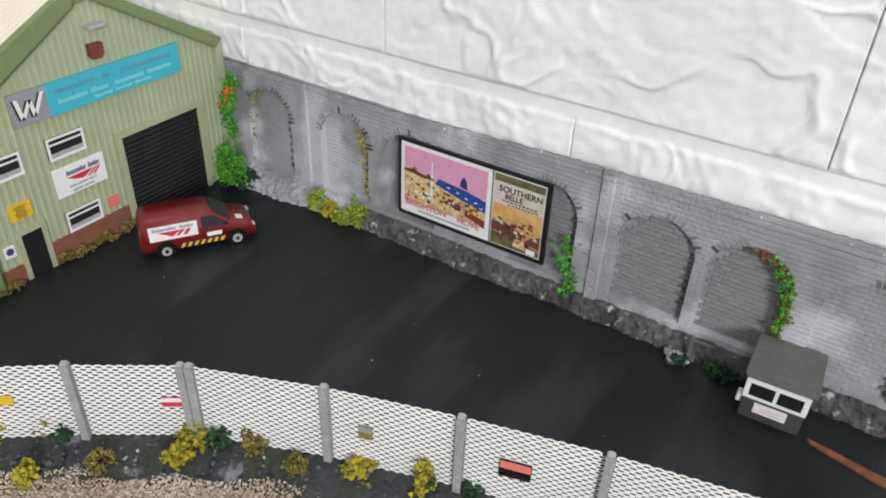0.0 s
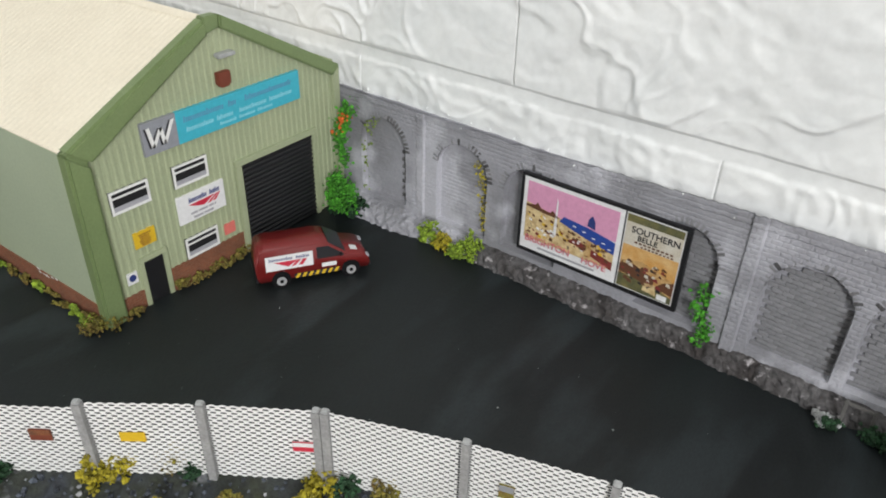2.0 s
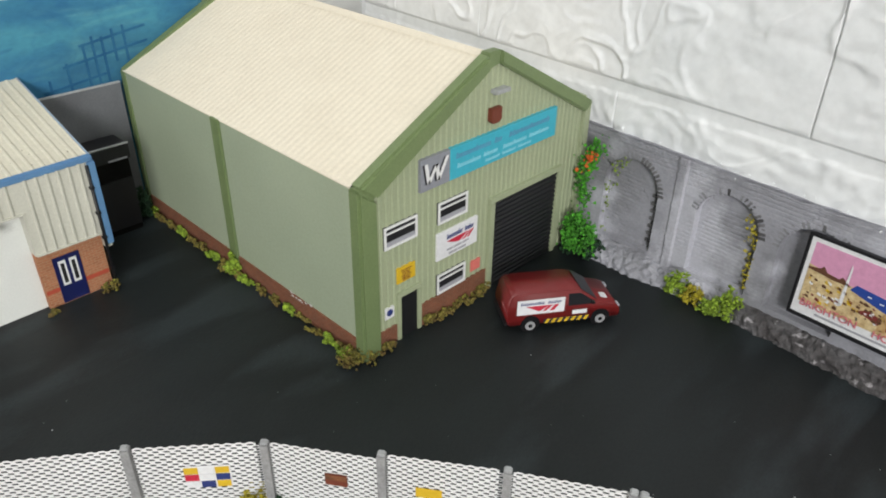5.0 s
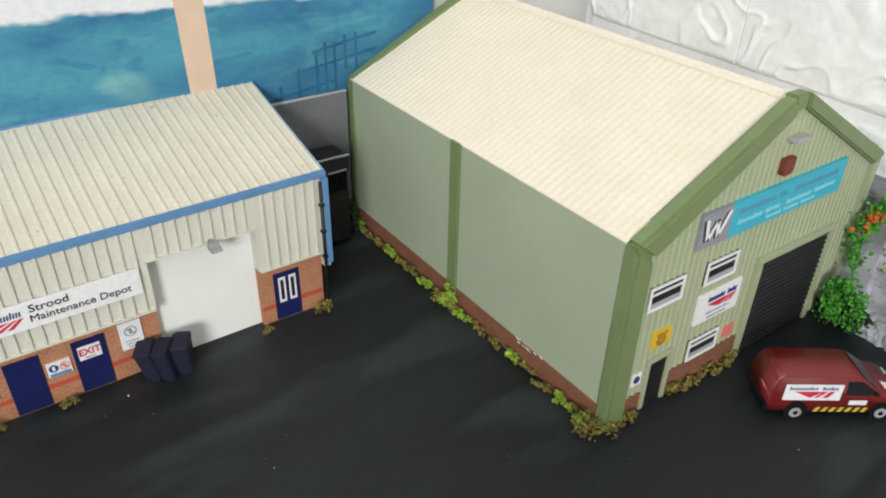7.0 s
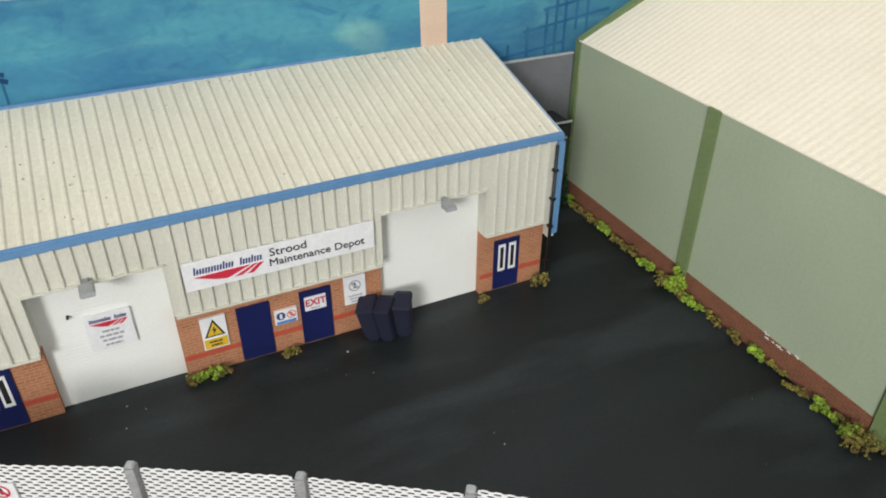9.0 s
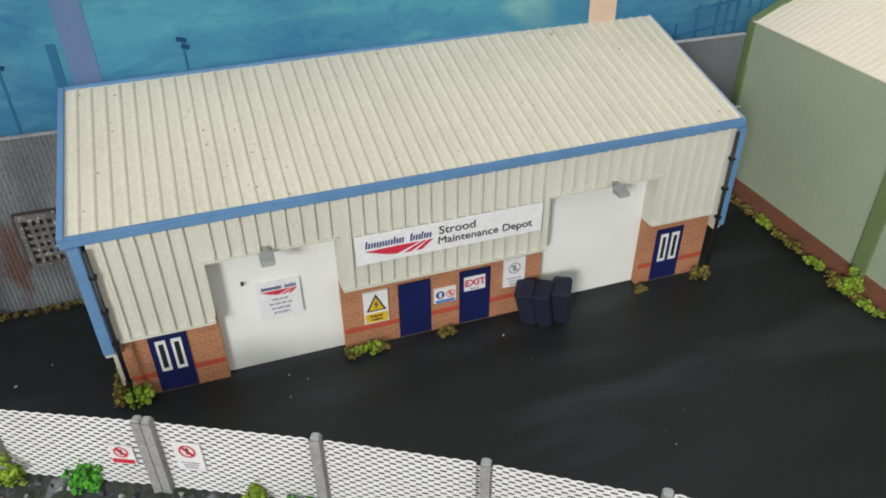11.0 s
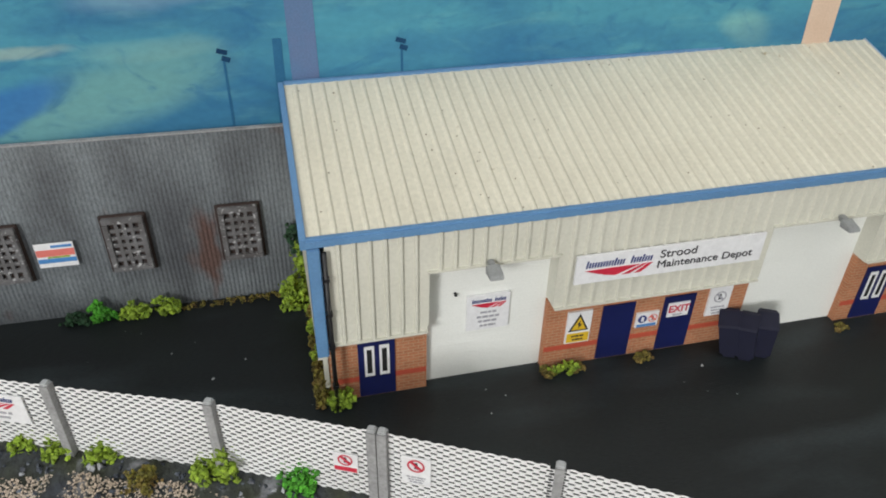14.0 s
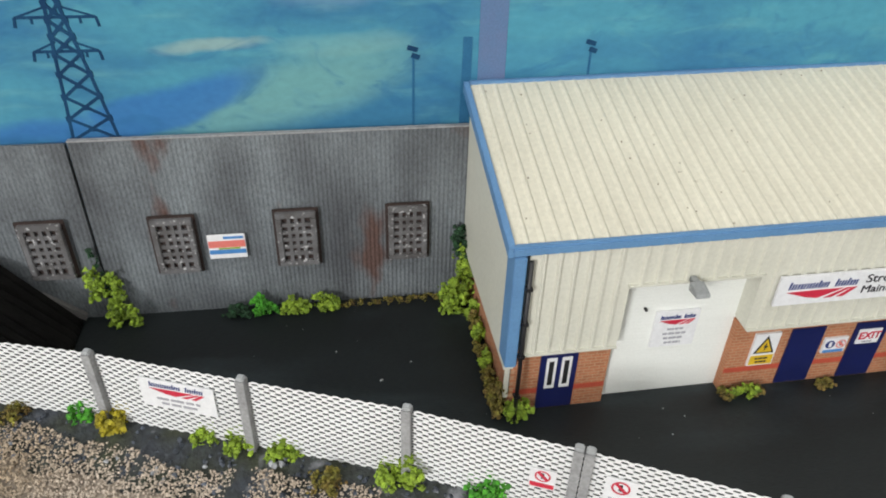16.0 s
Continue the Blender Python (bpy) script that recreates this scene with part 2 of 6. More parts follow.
def finish(name, bm, material, shift=(0, 0, 0), smooth=False):
    bmesh.ops.translate(bm, verts=bm.verts, vec=[-v for v in shift])
    bmesh.ops.scale(bm, verts=bm.verts, vec=(CM, CM, CM))
    bmesh.ops.recalc_face_normals(bm, faces=bm.faces)
    me = bpy.data.meshes.new(name)
    bm.to_mesh(me)
    bm.free()
    me.materials.append(material)
    if smooth:
        me.polygons.foreach_set("use_smooth", [True] * len(me.polygons))
    return me


def part(name, bm, material, parent, label="", smooth=False):
    ob = new(name, finish(name, bm, material, ORIGIN[root(parent)], smooth))
    ob.parent = parent
    return tagged(ob, label)


def single(name, bm, material, label, category, at=(0, 0, 0), kind="", group="", smooth=False):
    ob = new(name, finish(name, bm, material, at, smooth))
    ob.location = [v * CM for v in at]
    return tagged(ob, label, category, group, kind)


def box(x0, x1, y0, y1, z0, z1, bevel=0.0, bm=None):
    own = bmesh.new()
    bmesh.ops.create_cube(own, size=1)
    for v in own.verts:
        v.co = Vector(((x0 + x1) / 2 + v.co.x * (x1 - x0), (y0 + y1) / 2 + v.co.y * (y1 - y0), (z0 + z1) / 2 + v.co.z * (z1 - z0)))
    if bevel:
        bmesh.ops.bevel(own, geom=own.edges[:], offset=bevel, segments=2, affect="EDGES")
    return join(bm, own)


def join(bm, own):
    if bm is None:
        return own
    me = bpy.data.meshes.new("tmp")
    own.to_mesh(me)
    own.free()
    bm.from_mesh(me)
    bpy.data.meshes.remove(me)
    return bm


def prism(pts, a, b, plane="YZ", bevel=0.0, bm=None):
    """A polygon drawn in a plane and drawn out along the third axis from a to b."""
    own = bmesh.new()
    put = {"YZ": lambda p, h: (h, p[0], p[1]), "XZ": lambda p, h: (p[0], h, p[1]), "XY": lambda p, h: (p[0], p[1], h)}[plane]
    lo = [own.verts.new(put(p, a)) for p in pts]
    hi = [own.verts.new(put(p, b)) for p in pts]
    own.faces.new(lo)
    own.faces.new(hi[::-1])
    for i in range(len(pts)):
        j = (i + 1) % len(pts)
        own.faces.new((lo[i], lo[j], hi[j], hi[i]))
    if bevel:
        bmesh.ops.bevel(own, geom=own.edges[:], offset=bevel, segments=2, affect="EDGES")
    return join(bm, own)


def rod(p, q, r, seg=12, r2=None, bm=None):
    own = bmesh.new()
    p, q = Vector(p), Vector(q)
    bmesh.ops.create_cone(own, cap_ends=True, segments=seg, radius1=r, radius2=r if r2 is None else r2, depth=(q - p).length)
    m = Matrix.Translation((p + q) / 2) @ (q - p).to_track_quat("Z", "Y").to_matrix().to_4x4()
    bmesh.ops.transform(own, matrix=m, verts=own.verts)
    return join(bm, own)


def grid_surface(us, vs, fn):
    """A sheet over two lists of values, each point placed by fn(u, v)."""
    bm = bmesh.new()
    rows = [[bm.verts.new(fn(u, v)) for u in us] for v in vs]
    for r0, r1 in zip(rows, rows[1:]):
        for i in range(len(us) - 1):
            bm.faces.new((r0[i], r0[i + 1], r1[i + 1], r1[i]))
    return bm


def span(a, b, n):
    return [a + (b - a) * i / n for i in range(n + 1)]


def ribbed(length, pitch, depth, top=0.35, slope=0.12):
    """(place, height) pairs of a trapezoid ribbed sheet."""
    out, s = [], 0.0
    while s < length - 1e-6:
        for f, h in ((0, 0), (1 - top - 2 * slope, 0), (1 - top - slope, depth), (1 - slope, depth)):
            if s + f * pitch <= length:
                out.append((s + f * pitch, h))
        s += pitch
    out.append((length, 0))
    return out


def lettering(text, size, material, parent, place, turn, name="lettering", bold=0.0, wide=1.0):
    """Raised lettering with the built-in font, centred on its place (centimetres)."""
    cu = bpy.data.curves.new(name, "FONT")
    cu.body, cu.size, cu.align_x, cu.align_y, cu.extrude = text, size * CM, "CENTER", "CENTER", 0.0001
    cu.offset = bold * size * CM
    tmp = new(name, cu)
    me = bpy.data.meshes.new_from_object(tmp.evaluated_get(bpy.context.evaluated_depsgraph_get()))
    bpy.data.objects.remove(tmp)
    me.materials.clear()
    me.materials.append(material)
    ob = new(name, me)
    ob.parent = parent
    o = ORIGIN[root(parent)]
    ob.matrix_basis = Matrix.Translation([(p - q) * CM for p, q in zip(place, o)]) @ turn @ Matrix.Diagonal((wide, 1, 1, 1))
    return ob


FACE_X = Matrix.Rotation(radians(90), 4, "Z") @ Matrix.Rotation(radians(90), 4, "X")


def flat_x(y0, y1, z0, z1, x, t=0.02, bm=None):
    """A thin printed plate that faces +x."""
    return box(x - t, x, y0, y1, z0, z1, 0, bm)


def glyph_strokes(a0, a1, z0, z1, n, gaps=(), lean=0.14, weight=0.3):
    """A line of print too small to read: pairs of slanted bars, as four-cornered shapes."""
    w, h, out = (a1 - a0) / n, z1 - z0, []
    for i in range(n):
        if i in gaps:
            continue
        a, top = a0 + w * i, h * (1.0 if i % 5 == 0 or i - 1 in gaps else 0.72)
        t = w * weight
        for k in (0.05, 0.55):
            u, hh = a + w * k, top if k < 0.5 else h * 0.72
            out.append([(u, z0), (u + t, z0), (u + t + lean * hh, z0 + hh), (u + lean * hh, z0 + hh)])
    return out


def glyph_line(x, *spec, **more):
    bm = None
    for q in glyph_strokes(*spec, **more):
        bm = prism(q, x - 0.015, x, bm=bm)
    return bm


def rail_mark(parent, y0, y1, z0, z1, x, words=True):
    """A line of small dark strokes over a red swoosh and two slanted red bars, as on the operator's boards."""
    h, w = z1 - z0, y1 - y0
    if words:
        tagged(part("wordmark", glyph_line(x, y0, y1, z0 + h * 0.6, z1, 12, (7,)), BLUE_INK, parent, "line of dark blue strokes"), kind="stuff")
    zt = z0 + h * 0.48
    part("swoosh", prism([(y0, zt - h * 0.03), (y0 + w * 0.4, zt), (y0 + w * 0.82, zt), (y0 + w * 0.47, z0 + h * 0.02), (y0 + w * 0.3, z0 + h * 0.12)], x - 0.015, x), RED, parent, "red swoosh")
    bm = None
    for a, b, c, e in ((0.57, 0.68, 0.93, 0.87), (0.76, 0.85, 1.02, 0.95)):
        bm = prism([(y0 + w * e, zt), (y0 + w * c, zt), (y0 + w * b, z0), (y0 + w * a, z0)], x - 0.015, x, bm=bm)
    part("chevron_mark", bm, RED, parent, "slanted red bars")


def text_bars(parent, y0, y1, z0, z1, x, rows, material=GREY_INK, fill=0.8):
    bm = None
    rng = random.Random(rows * 31 + int(abs(y0) * 100))
    for i in range(rows):
        zc = z0 + (z1 - z0) * (i + 0.5) / rows
        h = (z1 - z0) / rows * 0.22
        inset = (1 - fill * (0.7 + 0.3 * ((i * 7) % 3) / 2)) * (y1 - y0) / 2
        a, end = y0 + inset, y1 - inset
        while a < end - 0.02:
            b = min(end, a + rng.uniform(0.1, 0.28) * (y1 - y0))
            bm = flat_x(a, b, zc - h, zc + h, x, 0.015, bm)
            a = b + 0.035 * (y1 - y0)
    tagged(part("small_print", bm, material, parent, "unreadable lines of print"), kind="stuff")


# ---- the setting ----
def room():
    t = 8
    bm = box(-47 - t, -47.2, -300, 60, -90, 170)
    single("wall_west", bm, ROOM, "plain off-white plaster room wall behind the backdrop", "wall", (-47, 0, -90), "structure")
    bm = box(-60, 190, -300 - t, -300, -90, 170)
    single("wall_south", bm, ROOM, "plain off-white plaster room wall", "wall", (0, -300, -90), "structure")
    bm = box(190, 190 + t, -300, -225, -90, 170)
    for b in ((-125, 60, -90, 170), (-225, -125, -90, 60), (-225, -125, 155, 170)):
        bm = box(190, 190 + t, *b, bm=bm)
    single("wall_east", bm, ROOM, "plain off-white plaster room wall with a window opening", "wall", (190, 0, -90), "structure")
    single("ceiling", box(-60, 200, -308, 60, 170, 176), ROOM, "plain white room ceiling", "ceiling", (0, 0, 170), "structure")
    single("floor", box(-60, 200, -308, 60, -96, -90), FLOOR, "plain brownish room carpet", "floor", (0, 0, -90), "structure")
    single("baseboard", box(-46.9, 30, -80, 26.4, -90, -0.62), BOARD, "plywood baseboard that carries the model yard", "baseboard", (0, 0, -90), "structure")


room()

WALL_AT, WALL_TURN = (-7.0, 28.4, 0.0), -3.15


def white_wall():
    """Embossed white wall covering in large stone blocks with creased relief."""
    def joint(v, lines, w=0.05):
        d = min(abs(v - a) for a in lines)
        return max(0.0, 1 - d / w)

    def relief(u, z):
        low = z < 9.15
        first = -25.8 if low or z > 18.8 else -35.5
        g = joint(u, [first + 19.2 * i for i in range(-3, 9)], 0.045) if (z > 9.2 or z < 8.45) else 0.0
        step = 0.13 * min(1.0, max(0.0, (z - 9.1) / 0.07)) + 0.07 * min(1.0, max(0.0, (8.5 - z) / 0.2))
        p = Vector((u * 0.2, z * 0.2, 3.7))
        warp = noise.noise_vector(p * 1.3) * 0.9 + noise.noise_vector(p * 4.0) * 0.12
        n1 = noise.noise(p + warp)
        mask = max(0.0, min(1.0, 0.35 + 2.4 * noise.noise(Vector((u * 0.2, z * 0.24, 20)))))
        crease = (1 - min(1.0, abs(n1) * 15.0)) * mask
        q = noise.noise(p * 1.7 + warp * 1.3 + Vector((5.1, 2.2, 8.0)))
        fold = (1 - min(1.0, abs(q) * 9.0)) * max(0.0, min(1.0, 0.35 + 2.6 * noise.noise(Vector((u * 0.17, z * 0.2, 41.0)))))
        ledge = max(0.0, min(1.0, n1 * 9.0 + 0.5))
        n2 = noise.noise(Vector((u * 0.5, z * 0.7, 9.0)) + warp)
        n3 = noise.noise(Vector((u * 1.5, z * 1.9, 2.0)) + warp * 2)
        rough = 0.085 if z < 8.5 else 0.035
        flat = 0.85 if z > 9.3 else 0.1 if z > 8.5 else 0.3
        return flat * (0.16 * crease + 0.1 * fold + 0.06 * ledge) + 0.06 * n2 + 0.07 * n1 + rough * n3 * (z > 9.15 or z < 8.5) + step - (0.07 if low else 0.2) * g

    us = span(-46.4, 20, 800)
    for first in (-25.8, -35.5):
        for i in range(4):
            us += [first + 19.2 * i + d for d in (-0.045, -0.012, 0.012, 0.045)]
    us = sorted(u for u in us if u <= 20)
    zs = span(4.0, 22, 240)
    bm = grid_surface(us, zs, lambda u, z: (u + 7, 0.62 - relief(u, z), z))
    w = thing("wall_north", "white embossed wall covering with large stone-block relief", "wall", WALL_AT, WALL_TURN, "structure", local=True)
    part("embossed_blocks", bm, WHITE_WALL, w, smooth=True)
    part("plain_wall", box(-60, 210, 0.95, 8, -90, 172), WHITE_WALL, w)


white_wall()

FENCE = [(-43.2, -33.6), (-41.9, -30.4), (-40.7, -26.2), (-39.0, -21.6), (-37.35, -17.0), (-35.35, -12.5), (-33.2, -8.0), (-31.0, -3.9), (-28.6, 0.0),
         (-25.9, 3.7), (-23.1, 7.0), (-19.9, 9.2), (-16.7, 11.5), (-13.4, 13.6), (-8.9, 15.3), (-4.5, 16.6), (0.0, 17.7), (4.8, 18.6), (9.6, 19.3)]


def fence_point(s):
    i = min(int(s), len(FENCE) - 2)
    f = s - i
    a, b = FENCE[i], FENCE[i + 1]
    return a[0] + (b[0] - a[0]) * f, a[1] + (b[1] - a[1]) * f


def fence_out(i):
    a, b = FENCE[max(i - 1, 0)], FENCE[min(i + 1, len(FENCE) - 1)]
    d = Vector((b[0] - a[0], b[1] - a[1])).normalized()
    return Vector((d.y, -d.x))


def grounds():
    pts = [(-46.8, -45), (-46.0, -45)] + [(-45, -40)] + FENCE + [(16, 20), (16, 28.6), (-46.8, 30.6)]
    single("yard_ground", prism(pts, -0.6, 0.0, "XY"), ASPHALT, "dark grey asphalt yard with paler streaks", "ground", (-25, 10, 0), "structure")
    n = len(FENCE) - 1

    def verge(s, d):
        i = min(int(s), n - 1)
        f = s - i
        o = fence_out(i) * (1 - f) + fence_out(i + 1) * f
        x, y = fence_point(s)
        k = noise.noise(Vector((x * 0.9, y * 0.9, 1.0))) * 0.16 + abs(noise.noise(Vector((x * 2.2, y * 2.2, 4.0)))) * 0.2 - 0.05 + noise.noise(Vector((x * 6, y * 6, 7.0))) * 0.05
        edge = 1 + 0.25 * noise.noise(Vector((s * 2.1, 0.3, 0)))
        z = 0.05 - 0.2 * d + k * min(1, d * 2)
        if d >= 2.2:
            z = -0.5
        return (x + o.x * d * edge, y + o.y * d * edge, z)

    bm = grid_surface(span(0, n, 560), [-0.12, 0.02] + span(0.1, 2.1, 20) + [2.25], verge)
    single("verge", bm, VERGE, "dark stony verge with moss along the fence foot", "verge", (-30, 0, -0.3), "structure", smooth=True)
    bm = grid_surface(span(-60, 34, 94), span(-80, 26, 106), lambda x, y: (x, y, -0.36 + 0.07 * noise.noise(Vector((x * 0.6, y * 0.6, 0)))))
    for f in [f for f in bm.faces if f.calc_center_median().x < -46.5]:
        bm.faces.remove(f)
    single("ballast_bed", bm, BALLAST_BED, "tan stone ballast bed in front of the fence", "ballast", (0, 0, -0.6), "structure", smooth=True)


grounds()


def backdrop_material():
    m = bpy.data.materials.new("painted_hills")
    m.use_nodes = True
    nt = m.node_tree
    n, l = nt.nodes, nt.links
    b = n["Principled BSDF"]
    b.inputs["Roughness"].default_value = 0.8
    b.inputs["Specular IOR Level"].default_value = 0.15
    tc = n.new("ShaderNodeTexCoord")
    sep = n.new("ShaderNodeSeparateXYZ")
    l.new(tc.outputs["Object"], sep.inputs[0])

    def noise_at(scale, sy=1.0, sz=1.0, detail=5, distort=0.0):
        mp = n.new("ShaderNodeMapping")
        mp.inputs["Scale"].default_value = (1, sy, sz)
        l.new(tc.outputs["Object"], mp.inputs["Vector"])
        t = n.new("ShaderNodeTexNoise")
        t.inputs["Scale"].default_value, t.inputs["Detail"].default_value = scale, detail
        t.inputs["Distortion"].default_value = distort
        l.new(mp.outputs["Vector"], t.inputs["Vector"])
        return t.outputs["Fac"]

    def math(op, a, c=0.0):
        x = n.new("ShaderNodeMath")
        x.operation = op
        for s, v in zip(x.inputs, (a, c)):
            if isinstance(v, (int, float)):
                s.default_value = v
            else:
                l.new(v, s)
        return x.outputs[0]

    def step(v, lo, hi):
        r = n.new("ShaderNodeMapRange")
        r.interpolation_type = "SMOOTHSTEP"
        r.inputs["From Min"].default_value, r.inputs["From Max"].default_value = lo, hi
        l.new(v, r.inputs["Value"])
        return r.outputs["Result"]

    def mix(f, a, c):
        x = n.new("ShaderNodeMix")
        x.data_type = "RGBA"
        for s, v in ((x.inputs["Factor"], f), (x.inputs["A"], a), (x.inputs["B"], c)):
            if isinstance(v, tuple):
                s.default_value = (*v, 1)
            else:
                l.new(v, s)
        return x.outputs["Result"]

    y, z = sep.outputs["Y"], sep.outputs["Z"]
    wob = noise_at(28, 1, 2)
    big = noise_at(11, 1, 3.0)
    brush = noise_at(60, 0.6, 3.5)
    col = mix(step(big, 0.38, 0.62), (0.042, 0.175, 0.31), (0.075, 0.285, 0.385))
    col = mix(math("MULTIPLY", step(brush, 0.52, 0.75), 0.45), col, (0.13, 0.35, 0.39))

    def patch(cy, cz, ry, rz, tilt, colour, strength, soft=0.95):
        nonlocal col
        dy, dz = math("SUBTRACT", y, cy * CM), math("SUBTRACT", z, cz * CM)
        dz = math("SUBTRACT", dz, math("MULTIPLY", dy, tilt))
        dz = math("ADD", dz, math("MULTIPLY", math("SUBTRACT", wob, 0.5), 0.01))
        e = math("ADD", math("POWER", math("DIVIDE", dy, ry * CM), 2.0), math("POWER", math("DIVIDE", dz, rz * CM), 2.0))
        f = math("MULTIPLY", step(e, 1.0, 1.0 - soft), strength)
        col = mix(f, col, colour)

    patch(-20.0, 8.4, 5.5, 1.5, 0.25, (0.16, 0.36, 0.35), 0.8)
    patch(-24.5, 7.9, 4.2, 0.9, 0.30, (0.04, 0.165, 0.40), 0.9, 0.6)
    patch(-28.5, 7.3, 1.8, 0.5, 0.1, (0.04, 0.16, 0.40), 0.9)
    patch(-22.2, 10.1, 2.2, 0.32, 0.0, (0.34, 0.44, 0.38), 0.6)
    patch(-18.0, 10.0, 3.0, 0.5, 0.05, (0.22, 0.4, 0.36), 0.4)
    patch(3.6, 9.6, 1.4, 0.9, -0.2, (0.25, 0.5, 0.45), 0.6)
    patch(14.0, 8.5, 4.5, 2.5, 0.0, (0.03, 0.11, 0.22), 0.6, 0.9)
    patch(7.0, 9.2, 5.5, 1.2, 0.0, (0.04, 0.16, 0.3), 0.45, 0.9)
    patch(-6.0, 9.6, 7.0, 0.8, 0.0, (0.04, 0.17, 0.32), 0.5, 0.9)
    dabs = noise_at(42, 1, 1.7, 6, 1.5)
    col = mix(math("MULTIPLY", step(dabs, 0.5, 0.7), 0.55), col, (0.03, 0.14, 0.29))
    light = noise_at(30, 0.8, 2.2, 6, 1.2)
    col = mix(math("MULTIPLY", step(light, 0.54, 0.74), 0.4), col, (0.14, 0.4, 0.43))
    patch(-17.5, 11.9, 3.4, 0.9, 0.1, (0.42, 0.55, 0.64), 0.25)
    top = math("ADD", z, math("MULTIPLY", math("SUBTRACT", wob, 0.5), 0.012))
    edge = math("MULTIPLY", math("ABSOLUTE", math("SUBTRACT", y, 0.02)), -0.035)
    top = math("SUBTRACT", top, edge)
    f = step(top, 0.1262, 0.1285)
    col = mix(f, col, (0.72, 0.74, 0.76))
    col2 = n.new("ShaderNodeMix")
    col2.data_type, col2.blend_type = "RGBA", "MULTIPLY"
    col2.inputs["Factor"].default_value = 0.25
    l.new(col, col2.inputs["A"])
    l.new(noise_at(300, 1, 1.6), col2.inputs["B"])
    l.new(col2.outputs["Result"], b.inputs["Base Color"])
    return m


HILLS = backdrop_material()
PALE_BLUE = mat("painted_pale_mauve", (0.105, 0.15, 0.28), 0.75, second=(0.065, 0.16, 0.3), scale=60, amount=0.9)
DARK_BLUE = mat("painted_dark_blue", (0.01, 0.036, 0.09), 0.8, second=(0.016, 0.07, 0.15), scale=90, amount=0.8, spec=0.08)
FAINT_BLUE = mat("painted_faint_blue", (0.022, 0.1, 0.21), 0.8, second=(0.04, 0.16, 0.28), scale=70, amount=0.9, spec=0.08)
BEIGE = mat("painted_beige", (0.62, 0.47, 0.36), 0.75, second=(0.54, 0.38, 0.28), scale=70, amount=0.6)


